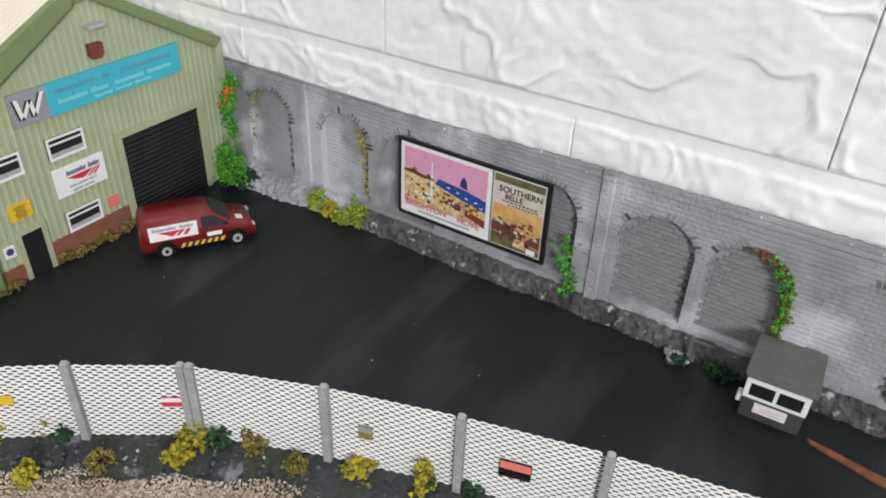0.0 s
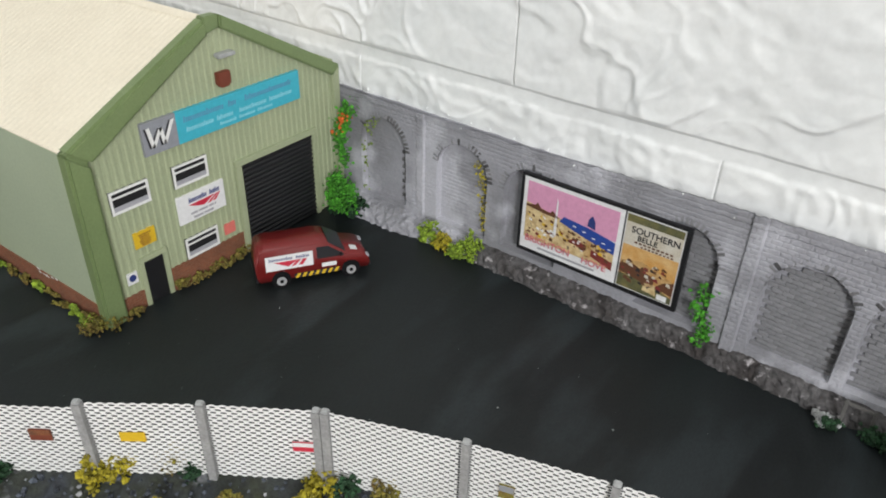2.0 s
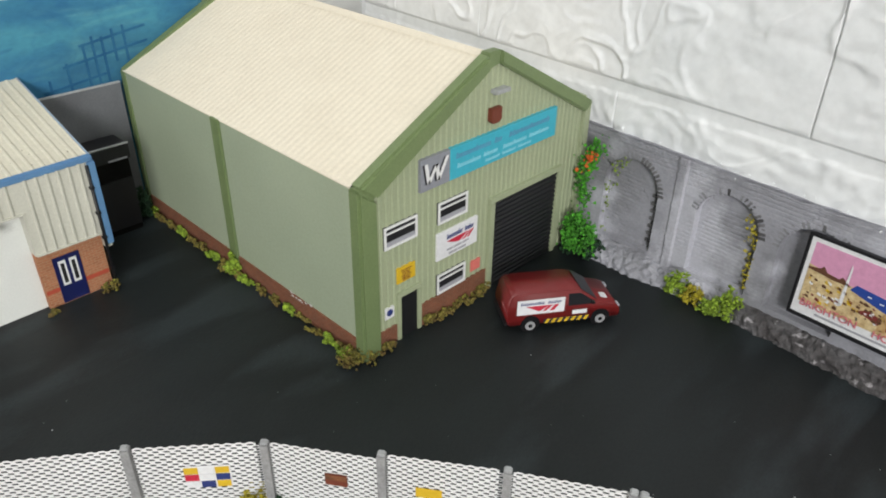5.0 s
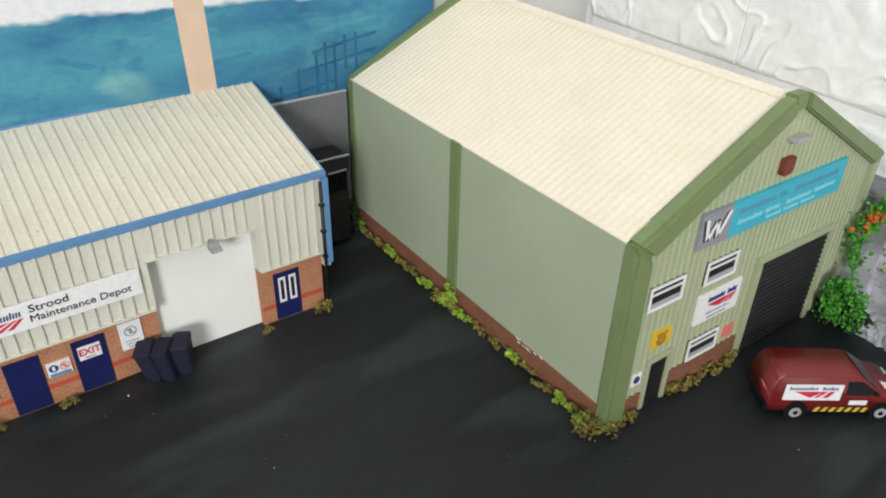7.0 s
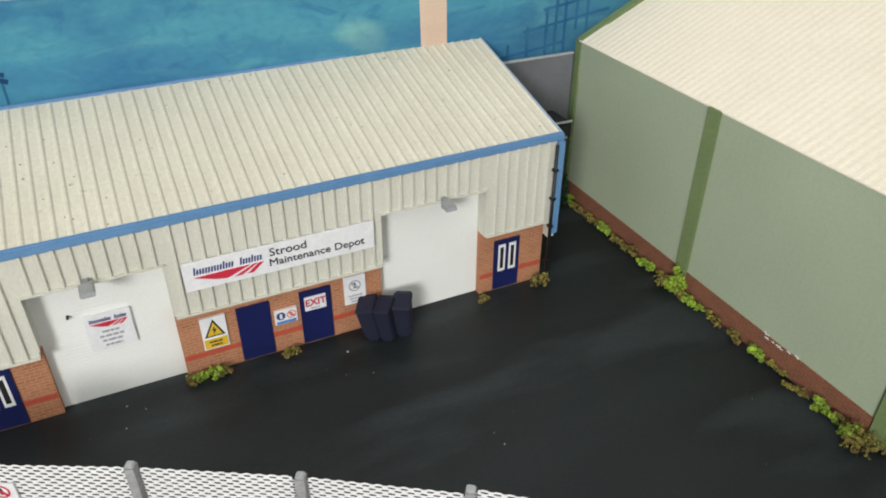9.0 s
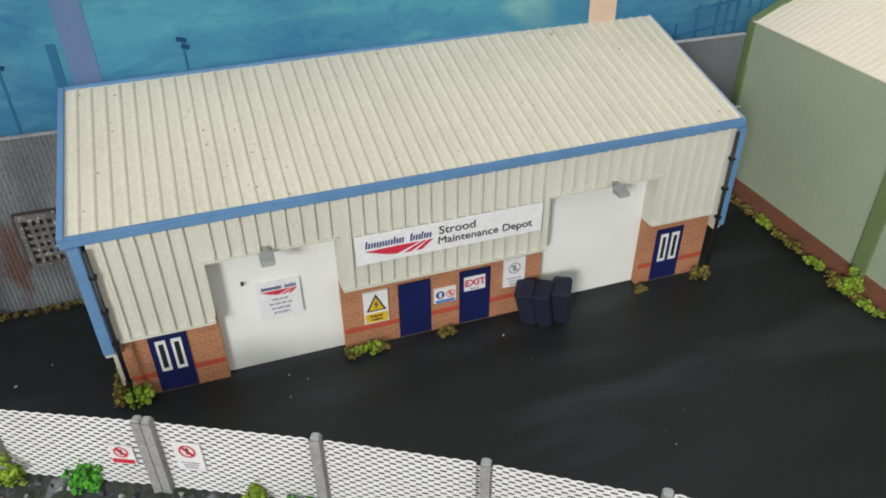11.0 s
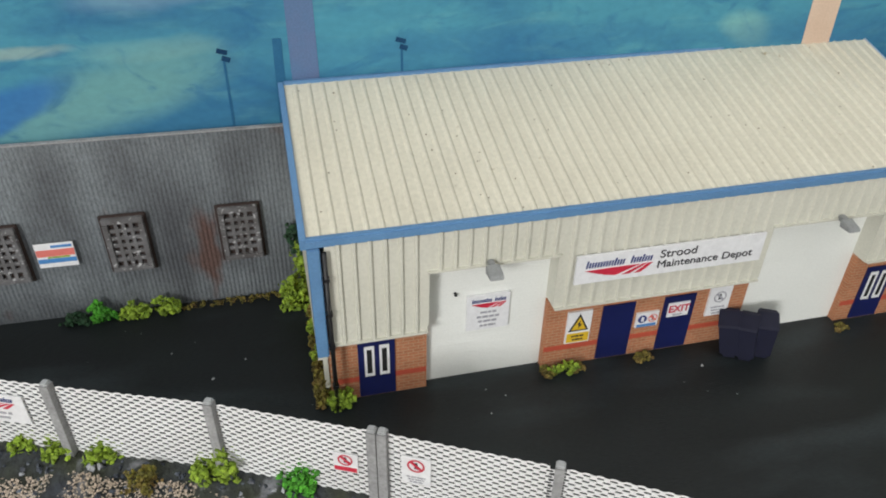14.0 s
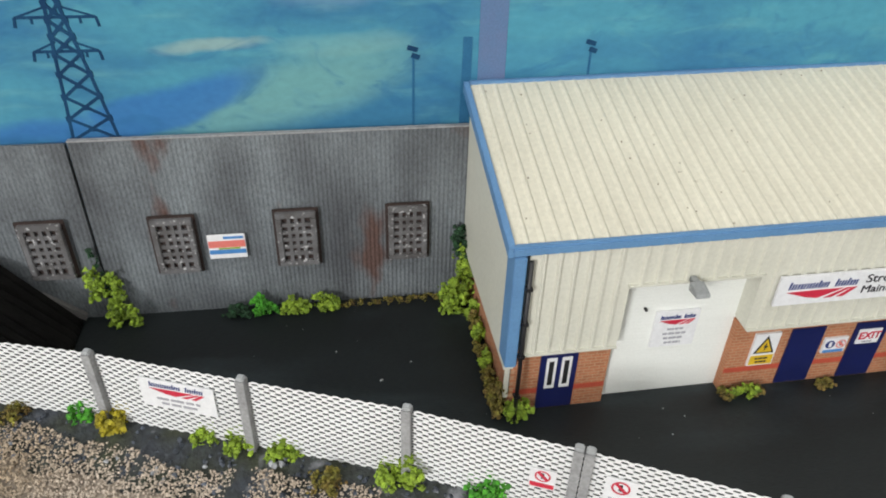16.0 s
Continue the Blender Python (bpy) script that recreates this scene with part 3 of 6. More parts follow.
def backdrop():
    x = -46.55
    bd = thing("backdrop", "painted blue hillside backdrop with pylon and chimneys", "backdrop", (-46.6, 0, 0), 0, "structure")
    part("painted_sheet", box(-46.85, x, -80, 19.5, -0.5, 40), HILLS, bd)
    xs = (x, x + 0.02)
    part("painted_chimney", prism([(6.35, 6), (7.55, 6), (7.35, 20), (6.0, 20)], *xs), BEIGE, bd, "painted beige chimney")
    part("painted_chimney", prism([(-13.65, 6), (-12.7, 6), (-12.85, 20), (-13.75, 20)], *xs), PALE_BLUE, bd, "painted pale mauve chimney")
    part("painted_post", prism([(-14.25, 7), (-13.9, 7), (-13.9, 10.15), (-14.2, 10.15)], *xs), FAINT_BLUE, bd, "painted dark blue post")

    laid = [0]

    def stroke(bm, a, b, w):
        laid[0] += 1
        top = x + 0.012 + 0.0004 * (laid[0] % 60)
        d = Vector((b[0] - a[0], b[1] - a[1]))
        q = Vector((-d.y, d.x)).normalized() * w / 2
        return prism([(a[0] - q.x, a[1] - q.y), (b[0] - q.x, b[1] - q.y), (b[0] + q.x, b[1] + q.y), (a[0] + q.x, a[1] + q.y)], x, top, bm=bm)

    bm = None
    zs = [7.0, 7.75, 8.5, 9.25, 9.9, 10.45, 10.95, 11.45, 12.0, 12.8]
    half = [0.72, 0.63, 0.54, 0.46, 0.38, 0.31, 0.25, 0.2, 0.15, 0.04]

    def mid(z):
        return -26.35 - 0.06 * (z - 7.0)

    for i in range(len(zs) - 1):
        m0, m1 = mid(zs[i]), mid(zs[i + 1])
        for s in (-1, 1):
            bm = stroke(bm, (m0 + s * half[i], zs[i]), (m1 + s * half[i + 1], zs[i + 1]), 0.1)
            bm = stroke(bm, (m0 + s * half[i], zs[i]), (m1 - s * half[i + 1] * 0.95, zs[i + 1]), 0.1)
            bm = stroke(bm, (m0 + s * half[i] - 0.09, zs[i]), (m0 + s * half[i] + 0.09, zs[i] + 0.02), 0.2)
        bm = stroke(bm, (m0 - 0.12, (zs[i] + zs[i + 1]) / 2), (m1 + 0.12, (zs[i] + zs[i + 1]) / 2), 0.16)
    for z, w in ((10.0, 0.95), (11.05, 1.15), (12.0, 0.9)):
        m0 = mid(z)
        bm = stroke(bm, (m0 - w, z), (m0 + w, z), 0.09)
        for s in (-1, 1):
            bm = stroke(bm, (m0 + s * w, z), (m0 + s * 0.25, z + 0.3), 0.06)
            bm = stroke(bm, (m0 + s * w, z), (m0 + s * (w + 0.05), z - 0.3), 0.09)
            bm = stroke(bm, (m0 + s * w * 0.6, z), (m0 + s * w * 0.6, z - 0.2), 0.07)
    part("painted_pylon", bm, DARK_BLUE, bd, "painted dark lattice pylon")
    for y, z in ((-15.85, 9.85), (-9.8, 9.9)):
        mast = stroke(None, (y, 7), (y, z - 0.3), 0.08)
        bm = stroke(None, (y - 0.2, z), (y + 0.14, z - 0.1), 0.16)
        bm = stroke(bm, (y - 0.06, z - 0.26), (y + 0.2, z - 0.36), 0.17)
        part("painted_mast", mast, FAINT_BLUE, part("painted_lamp", bm, DARK_BLUE, bd, "painted dark lamp head"))
    bm = None
    for a, b in (((11.6, 7.3), (11.6, 9.0)), ((12.6, 7.3), (12.6, 9.8)), ((13.6, 7.3), (13.6, 10.0)), ((14.8, 7.3), (14.8, 10.4)), ((11.4, 8.8), (16, 9.4)), ((12.4, 9.7), (16, 10.2)), ((10.2, 7.7), (13.5, 8.1)), ((10.6, 7.3), (10.6, 8.3)), ((9.4, 7.3), (9.4, 8.0)), ((13.1, 7.6), (13.1, 10.1)), ((14.2, 8.6), (14.2, 10.3))):
        bm = stroke(bm, a, b, 0.13)
    part("painted_trestle", bm, FAINT_BLUE, bd, "painted dark trestle")


backdrop()


def corrugated_wall():
    w = thing("corrugated_wall", "weathered grey corrugated iron wall with rust streaks", "wall", (-45.9, -10, 0), 0, "structure")

    def sheet(y0, y1, top):
        n = max(8, int((y1 - y0) / 0.17) * 6)
        lap = ((2.0, 0.012), (4.2, 0.006), (99, 0.0))
        bm = grid_surface(span(y0, y1, n), [0, 1.98, 2.02, 4.18, 4.22, top],
                          lambda y, z: (-45.95 + 0.011 * math.sin(y / 0.16 * 2 * math.pi) + next(d for h, d in lap if z < h), y, z + (z == top) * 0.06 * noise.noise(Vector((y * 1.5, 0, 3)))))
        part("corrugated_sheet", bm, CORRUGATED, w)

    for y0, y1, top in ((-45, -36.3, 7.18), (-36.2, -27.2, 7.18), (-27.1, -13.55, 7.27)):
        sheet(y0, y1, top)
        part("backing", box(-46.2, -46.02, y0, y1, 0, top - 0.08), CORRUGATED, w)
    part("plain_sheet", box(-46.05, -45.92, 9.0, 13.85, 0, 7.66, 0.02), GREY_BOARD, w, "smooth dull grey sheet")
    part("sheet_edge", box(-46.08, -45.9, 9.0, 13.85, 7.66, 7.74, 0.02), FLOOD_GREY, w, "pale line along the top edge")
    part("top_edge", box(-46.12, -45.915, -27.1, -13.55, 7.22, 7.275, 0.015), POST, w, "chipped pale top edge")
    for i, (y0, z0) in enumerate(((-16.85, 2.02), (-20.85, 2.02), (-25.1, 2.0), (-29.4, 2.05))):
        vent(w, y0, z0)


def vent(w, y0, z0, wd=1.42, h=2.28):
    x = -45.8
    v = part("vent_grille", box(x - 0.02, x + 0.02, y0 + 0.05, y0 + wd - 0.05, z0 + 0.05, z0 + h - 0.05), DARK, w, "rusty iron vent grille with square holes")
    for a, b, c, d in ((0, wd, 0, 0.2), (0, wd, h - 0.22, h), (0, 0.2, 0.2, h - 0.22), (wd - 0.2, wd, 0.2, h - 0.22)):
        part("frame", box(x, x + 0.2, y0 + a, y0 + b, z0 + c, z0 + d, 0.03), VENT, v)
    part("surround", box(x - 0.06, x + 0.03, y0 - 0.1, y0 + wd + 0.1, z0 - 0.09, z0 + h + 0.09, 0.03), VENT_DARK, v, "dark rusty surround")
    for i in range(1, 4):
        y = y0 + 0.2 + (wd - 0.4) * i / 4
        part("bar", box(x + 0.03, x + 0.13, y - 0.06, y + 0.06, z0 + 0.2, z0 + h - 0.22), VENT, v)
    for i in range(1, 6):
        z = z0 + 0.2 + (h - 0.42) * i / 6
        part("bar", box(x + 0.03, x + 0.12, y0 + 0.2, y0 + wd - 0.2, z - 0.075, z + 0.075), VENT, v)


corrugated_wall()

ARCHES = [(-23.85, 1.55), (-18.6, 1.55), (-14.5, 1.55), (-7.2, 1.6), (-2.1, 1.6), (1.65, 1.6), (5.9, 1.6)]


def arched_wall():
    w = thing("arched_wall", "grey brick retaining wall with blind arches", "wall", WALL_AT, WALL_TURN, "structure", local=True)
    base, spring, rise = 1.2, 4.2, 1.5

    def inside(u, z, grow=0.0):
        for c, r in ARCHES:
            du = abs(u - c)
            if du < r + grow and z > base - 0.1 and (z < spring or (du / (r + grow)) ** 2 + ((z - spring) / (rise + grow)) ** 2 < 1):
                return True
        return False

    def relief(u, z):
        h = 0.0
        if inside(u, z):
            h -= 0.34
        row = math.floor(z / 0.21)
        if (z / 0.21) % 1 < 0.22 or ((u + (row % 2) * 0.21) / 0.42) % 1 < 0.1:
            plainer = 0.5 + 1.6 * noise.noise(Vector((u * 0.35, z * 0.5, 12.0))) + (0.8 if u > -10 else 0.0) + (0.5 if z > 5.9 else 0.0)
            h -= 0.017 * min(1.0, max(0.08, plainer))
        if abs(u + 4.45) < 0.28 or abs(u + 21.2) < 0.22:
            h += 0.1
        if z > 6.55:
            h += 0.06
        return h + 0.035 * noise.noise(Vector((u * 1.7, z * 1.7, 0.5)))

    def top(u):
        return 6.72 + 0.38 * min(1.0, max(0.0, (u + 15) / 8.5)) + 0.015 * max(0.0, u + 6.5) + 0.07 * noise.noise(Vector((u * 1.3, 0, 8))) + 0.06 * noise.noise(Vector((u * 4.0, 0, 3)))

    bm = grid_surface(span(-28.5, 16, 640), span(0.0, 7.0, 134), lambda u, z: (u + 7, -relief(u, z), z if z < 6.3 else 6.3 + (z - 6.3) / 0.7 * (top(u) - 6.3)))
    part("moulded_face", bm, GREY_BRICK, w)
    part("wall_core", box(-21.5, 23, 0.42, 0.65, 0, 6.6), GREY_BRICK, w)

    # kerb of rubble along the foot
    def kerb(u, k):
        a = k / 14 * math.pi / 2
        deep = 0.62 + 0.2 * min(1.0, max(0.0, (-6 - u) / 4)) + 0.5 * min(1.0, max(0.0, (-20 - u) / 3))
        d, z = deep * math.sin(a), 0.9 * math.cos(a) ** 1.3 - 0.06
        n = noise.noise(Vector((u * 1.1, d * 2.0, z * 1.6))) * (0.16 if u > -17.3 else 0.1) + noise.noise(Vector((u * 3.7, d * 4, z * 3.7))) * 0.13 + noise.noise(Vector((u * 9, d * 9, z * 9))) * 0.05
        return (u + 7, -(d + n * (k > 0)) + 0.06, z + n * 0.5)

    part("rubble_kerb", grid_surface(span(-17.3, 16, 400), range(15), kerb), KERB, w, "crumbling grey rubble kerb")
    # smoother left end; the light falling on it is put into the paler colour
    part("painted_kerb", grid_surface(span(-27, -17.3, 120), range(15), kerb), GREY_BRICK, w, "smooth pale grey kerb, light on it put into its colour")
    # rings of arch stones; soot and right-hand shade both put into the dark ones
    shape = box(-0.078, 0.078, -0.03, 0.12, -0.17, 0.17, 0.02)
    dark = finish("arch_stone", shape.copy(), SOOT_SHADE_PIECE)
    pale = finish("arch_stone", shape, GREY_PIECE)
    rnd = random.Random(9)
    for k, (c, r) in enumerate(ARCHES):
        n = 25
        for i in range(n):
            a = math.pi * (i + 0.5) / n
            darkened = rnd.random() < ((0.8 if a < 1.35 else 0.05) if k < 3 else 0.04)
            ob = new("arch_stone", dark if darkened else pale)
            ob.parent = w
            ob.matrix_basis = pose((c + 7 + math.cos(a) * (r + 0.17)) * CM, rnd.uniform(0.0, 0.03) * CM + (0.0 if darkened else 0.0002), (spring + math.sin(a) * (rise + 0.17)) * CM, 0, 90 - math.degrees(a), 0)
    # dark jamb stones on the right only: shade of the recess put into colour
    long_ = finish("jamb_stone", box(-0.2, 0.2, -0.02, 0.1, -0.085, 0.085, 0.015), SOOT_SHADE_PIECE)
    short = finish("jamb_stone", box(-0.12, 0.12, -0.02, 0.1, -0.085, 0.085, 0.015), SOOT_SHADE_PIECE)
    for k, (c, r) in enumerate(ARCHES):
        for i in range(15):
            ob = new("jamb_stone", long_ if i % 2 else short)
            ob.parent = w
            ob.matrix_basis = pose((c + 7 + r - (0.2 if i % 2 else 0.12)) * CM, (0.25 + rnd.uniform(0, 0.03)) * CM, (base + 0.15 + i * 0.21) * CM)
    # bricks of the blind arches nearest the yard's open side
    me = finish("brick", box(-0.207, 0.207, -0.04, 0.06, -0.098, 0.098, 0.018), GREY_PIECE)
    rnd = random.Random(4)
    for c, r in ARCHES[3:6]:
        for k in range(20):
            z = base + 0.15 + k * 0.21
            u = c - r + 0.22 + (0.21 if k % 2 else 0)
            while u < c + r - 0.1:
                if inside(u - 0.2, z + 0.1) and inside(u + 0.2, z + 0.1):
                    ob = new("brick", me)
                    ob.parent = w
                    ob.matrix_basis = pose((u + 7) * CM, (0.34 - rnd.uniform(0, 0.05)) * CM, z * CM)
                u += 0.42


arched_wall()


def wx(u, v, z):
    """A place by the arched wall: along it, out from it, up."""
    a = radians(WALL_TURN)
    lx, ly = u - WALL_AT[0], -v
    return (WALL_AT[0] + lx * math.cos(a) - ly * math.sin(a), WALL_AT[1] + lx * math.sin(a) + ly * math.cos(a), z)


def shed():
    s = thing("green_shed", "sage green corrugated industrial shed with a cream pitched roof", "building", (-36, 21.5, 0))
    yl, yr, ya, ze, za = 14.15, 29.1, 21.7, 8.25, 11.8
    xf, xb = -26.95, -46.0

    def roof_z(y):
        return ze + (za - ze) * ((y - yl) / (ya - yl) if y < ya else (yr - y) / (yr - ya))

    # ribbed front
    bm = bmesh.new()
    prof = ribbed(yr - yl, 0.34, 0.05, 0.3, 0.12)
    cols = [(bm.verts.new((xf + h, yl + p, 0)), bm.verts.new((xf + h, yl + p, roof_z(yl + p)))) for p, h in prof]
    for a, b in zip(cols, cols[1:]):
        bm.faces.new((a[0], b[0], b[1], a[1]))
    part("front_wall", bm, SHED, s)
    bm = bmesh.new()
    cols = [(bm.verts.new((xb + p, yl - h, 0)), bm.verts.new((xb + p, yl - h, ze))) for p, h in ribbed(xf - 0.1 - xb, 0.34, 0.0015, 0.4, 0.12)]
    for a, b in zip(cols, cols[1:]):
        bm.faces.new((a[0], b[0], b[1], a[1]))
    part("side_wall", bm, SHED_SIDE, s)
    part("side_wall", box(xb, xf - 0.1, yr - 0.3, yr, 0, ze), SHED_SIDE, s)
    part("back_wall", prism([(yl, 0), (yr, 0), (yr, ze), (ya, za), (yl, ze)], xb, xb + 0.3), SHED_SIDE, s)
    for y0, z0, y1, z1 in ((yl - 0.03, ze - 0.02, ya, za + 0.03), (yr + 0.05, ze - 0.02, ya, za + 0.03)):
        bm = bmesh.new()
        cols = []
        n = Vector((0, -(z1 - z0), y1 - y0)).normalized()
        if n.z < 0:
            n = -n
        for p, h in ribbed(xf - 0.22 - xb, 0.36, 0.009, 0.35, 0.15):
            k = n * h
            cols.append([bm.verts.new((xb + p, a + k.y, b + k.z)) for a, b in ((y0, z0 - 0.05), (y0, z0), (y1, z1))])
        for a, b in zip(cols, cols[1:]):
            bm.faces.new((a[0], b[0], b[1], a[1]))
            bm.faces.new((a[1], b[1], b[2], a[2]))
        part("roof_slope", bm, CREAM, s)
    part("ridge_cap", prism([(ya - 0.35, za - 0.1), (ya, za + 0.1), (ya + 0.35, za - 0.1)], xb, xf - 0.2, "YZ"), CREAM, s)
    # green edging
    out = [(14.0, 0), (14.05, 8.32), (21.3, 11.98), (22.1, 11.98), (29.4, 7.95), (29.4, 0)]
    inn = [(15.0, 0), (15.0, 7.55), (21.35, 11.25), (22.05, 11.4), (28.85, 7.5), (28.95, 0)]
    for i, (front, mt, cut) in enumerate(((-26.55, SHED_TRIM, 0.12), (-26.55, SHED_TRIM, 0.14), (-26.75, SHED_TRIM, 0.05), (-26.65, SHED_TRIM, 0.08), (-26.75, SHED, 0.05))):
        part("front_edging", prism([out[i], out[i + 1], inn[i + 1], inn[i]], -27.25, front, bevel=cut), mt, s)
    back_out = [(14.05, 0), (14.1, 8.25), (21.65, 12.1), (29.35, 7.85)]
    back_in = [(15.0, 0), (15.0, 7.5), (21.7, 11.3), (28.45, 7.55)]
    for i in (0, 1, 2):
        part("back_edging", prism([back_out[i], back_out[i + 1], back_in[i + 1], back_in[i]], -46.3, -45.75, bevel=0.06), SHED_TRIM, s)
    part("pilaster", box(-37.1, -36.42, yl - 0.13, yl, 0, ze, 0.03), SHED_TRIM, s)
    part("side_plinth", box(xb + 0.3, -27.2, yl - 0.07, yl, 0, 1.0), RED_PLINTH, s, "red brick plinth")
    rng = random.Random(21)
    bm = None
    for _ in range(16):
        x, z, r = rng.uniform(-32.2, -30.4), rng.uniform(0.9, 1.12), rng.uniform(0.03, 0.09)
        bm = prism([(x - r, z), (x + r * 0.3, z - r * 0.4), (x + r * 1.2, z + r * 0.1), (x + r * 0.1, z + r * 0.5)], yl - 0.085, yl - 0.06, "XZ", bm=bm)
    tagged(part("paint_chip", bm, WHITE, s, "pale chips of paint on the plinth"), kind="stuff")
    part("front_plinth", box(xf, xf + 0.09, 17.55, 21.95, 0, 1.2), RED_PLINTH_F, s, "red brick plinth")
    part("front_plinth", box(xf, xf + 0.09, 15.0, 16.15, 0, 0.9), RED_PLINTH_F, s, "red brick plinth")
    # roller door
    part("door_frame", box(xf, xf + 0.22, 21.95, 22.3, 0, 4.75, 0.03), SHED, s)
    part("door_frame", box(xf, xf + 0.22, 27.1, 27.4, 0, 4.75, 0.03), SHED, s)
    part("door_frame", box(xf, xf + 0.22, 21.95, 27.4, 4.75, 5.05, 0.03), SHED, s)
    d = part("roller_door", box(xf, xf + 0.06, 22.3, 27.1, 0, 4.75), BLACK, s, "black roller shutter")
    for i in range(19):
        part("slat", prism([(xf + 0.06, 0.02 + i * 0.25), (xf + 0.13, 0.06 + i * 0.25), (xf + 0.13, 0.15 + i * 0.25), (xf + 0.06, 0.22 + i * 0.25)], 22.3, 27.1, "XZ"), BLACK, d)
    # personnel door
    part("small_door", box(xf, xf + 0.07, 16.35, 17.35, 0, 2.25), BLACK, s, "black side door")
    for a in ((16.12, 16.35, 0, 2.25), (17.35, 17.58, 0, 2.25), (16.12, 17.58, 2.25, 2.5)):
        part("door_trim", box(xf, xf + 0.16, *a, 0.02), SHED, s)
    for y0, z0 in ((15.5, 4.95), (18.6, 4.95), (18.6, 1.25)):
        f = part("window", box(xf, xf + 0.07, y0, y0 + 1.85, z0, z0 + 1.05), DARK, s, "white-framed window with a dark pane")
        for a in ((0, 1.85, 0, 0.11), (0, 1.85, 0.95, 1.05), (0, 0.1, 0.11, 0.95), (1.75, 1.85, 0.11, 0.95), (0.1, 1.75, 0.7, 0.77)):
            part("frame_bar", box(xf + 0.05, xf + 0.13, y0 + a[0], y0 + a[1], z0 + a[2], z0 + a[3]), WHITE, f)
        part("pane_blind", box(xf + 0.05, xf + 0.09, y0 + 0.1, y0 + 1.75, z0 + 0.11, z0 + 0.32), GREY_INK, f, "grey lower pane")
    # name board
    b = part("name_board", box(xf, xf + 0.2, 19.15, 26.45, 6.95, 8.4), CYAN, s, "cyan name board with illegible white print")
    part("emblem_panel", box(xf, xf + 0.2, 17.45, 19.15, 6.95, 8.4), SIGN_GREY, b, "grey emblem panel")
    # black copy set left of the white strokes draws their shadow in ink
    for dx, dy, mt in ((0.22, -0.09, BLACK_INK), (0.24, 0.0, WHITE)):
        bm = None
        for (a, za_), (c, zc_) in (((17.74, 8.15), (17.9, 7.25)), ((17.9, 7.25), (18.36, 8.0)), ((18.36, 8.0), (18.46, 7.25)), ((18.46, 7.25), (18.98, 8.2))):
            bm = prism([(a - 0.09 + dy, za_), (a + 0.08 + dy, za_), (c + 0.08 + dy, zc_), (c - 0.09 + dy, zc_)], xf + 0.2, xf + dx, bm=bm)
        part("zigzag_emblem", bm, mt, b)
    face = xf + 0.215
    tagged(part("wordmark", glyph_line(face, 19.5, 25.9, 7.85, 8.12, 26, (9, 12, 13), weight=0.3), FADED_BLUE, b, "row of small dark characters"), kind="stuff")
    tagged(part("wordmark", glyph_line(face, 19.6, 25.9, 7.4, 7.62, 34, (8, 14, 15, 25), weight=0.3), CYAN_LIGHT, b, "pale line of print"), kind="stuff")
    tagged(part("wordmark", glyph_line(face, 21.4, 24.6, 7.12, 7.28, 20, (6, 13), weight=0.3), CYAN_LIGHT, b, "pale line of print"), kind="stuff")
    # fittings
    fl = part("flood_light", box(xf, xf + 0.45, 21.7, 22.6, 10.15, 10.33, 0.04), FLOOD_GREY, s, "grey flood light")
    part("bracket", box(xf, xf + 0.15, 21.85, 22.2, 10.05, 10.3), LAMP_GREY, fl)
    part("alarm_box", prism([(21.6, 8.95), (21.75, 8.8), (22.15, 8.8), (22.3, 8.95), (22.3, 9.5), (21.6, 9.5)], xf, xf + 0.28, bevel=0.03), ALARM, s, "dark red alarm box")
    n = part("notice_board", box(xf, xf + 0.14, 18.5, 21.15, 3.1, 4.5, 0.02), PAPER, s, "white board with a red swoosh")
    rail_mark(n, 19.1, 20.85, 3.65, 4.3, xf + 0.155)
    text_bars(n, 18.8, 20.9, 3.15, 3.6, xf + 0.155, 2)
    n = part("yellow_notice", box(xf, xf + 0.12, 16.15, 17.2, 3.0, 3.75), YELLOW, s, "yellow notice")
    text_bars(n, 16.25, 17.1, 3.05, 3.65, xf + 0.135, 6, ALARM, 0.7)
    n = part("red_notice", box(xf, xf + 0.1, 20.85, 21.5, 1.5, 2.05), PINK_RED, s, "faded red notice")
    n = part("blue_notice", box(xf, xf + 0.1, 15.45, 15.95, 1.45, 2.0), PAPER, s, "small blue and white notice")
    part("blue_disc", rod((xf + 0.1, 15.7, 1.75), (xf + 0.12, 15.7, 1.75), 0.17, 16), BLUE_INK, n)


shed()


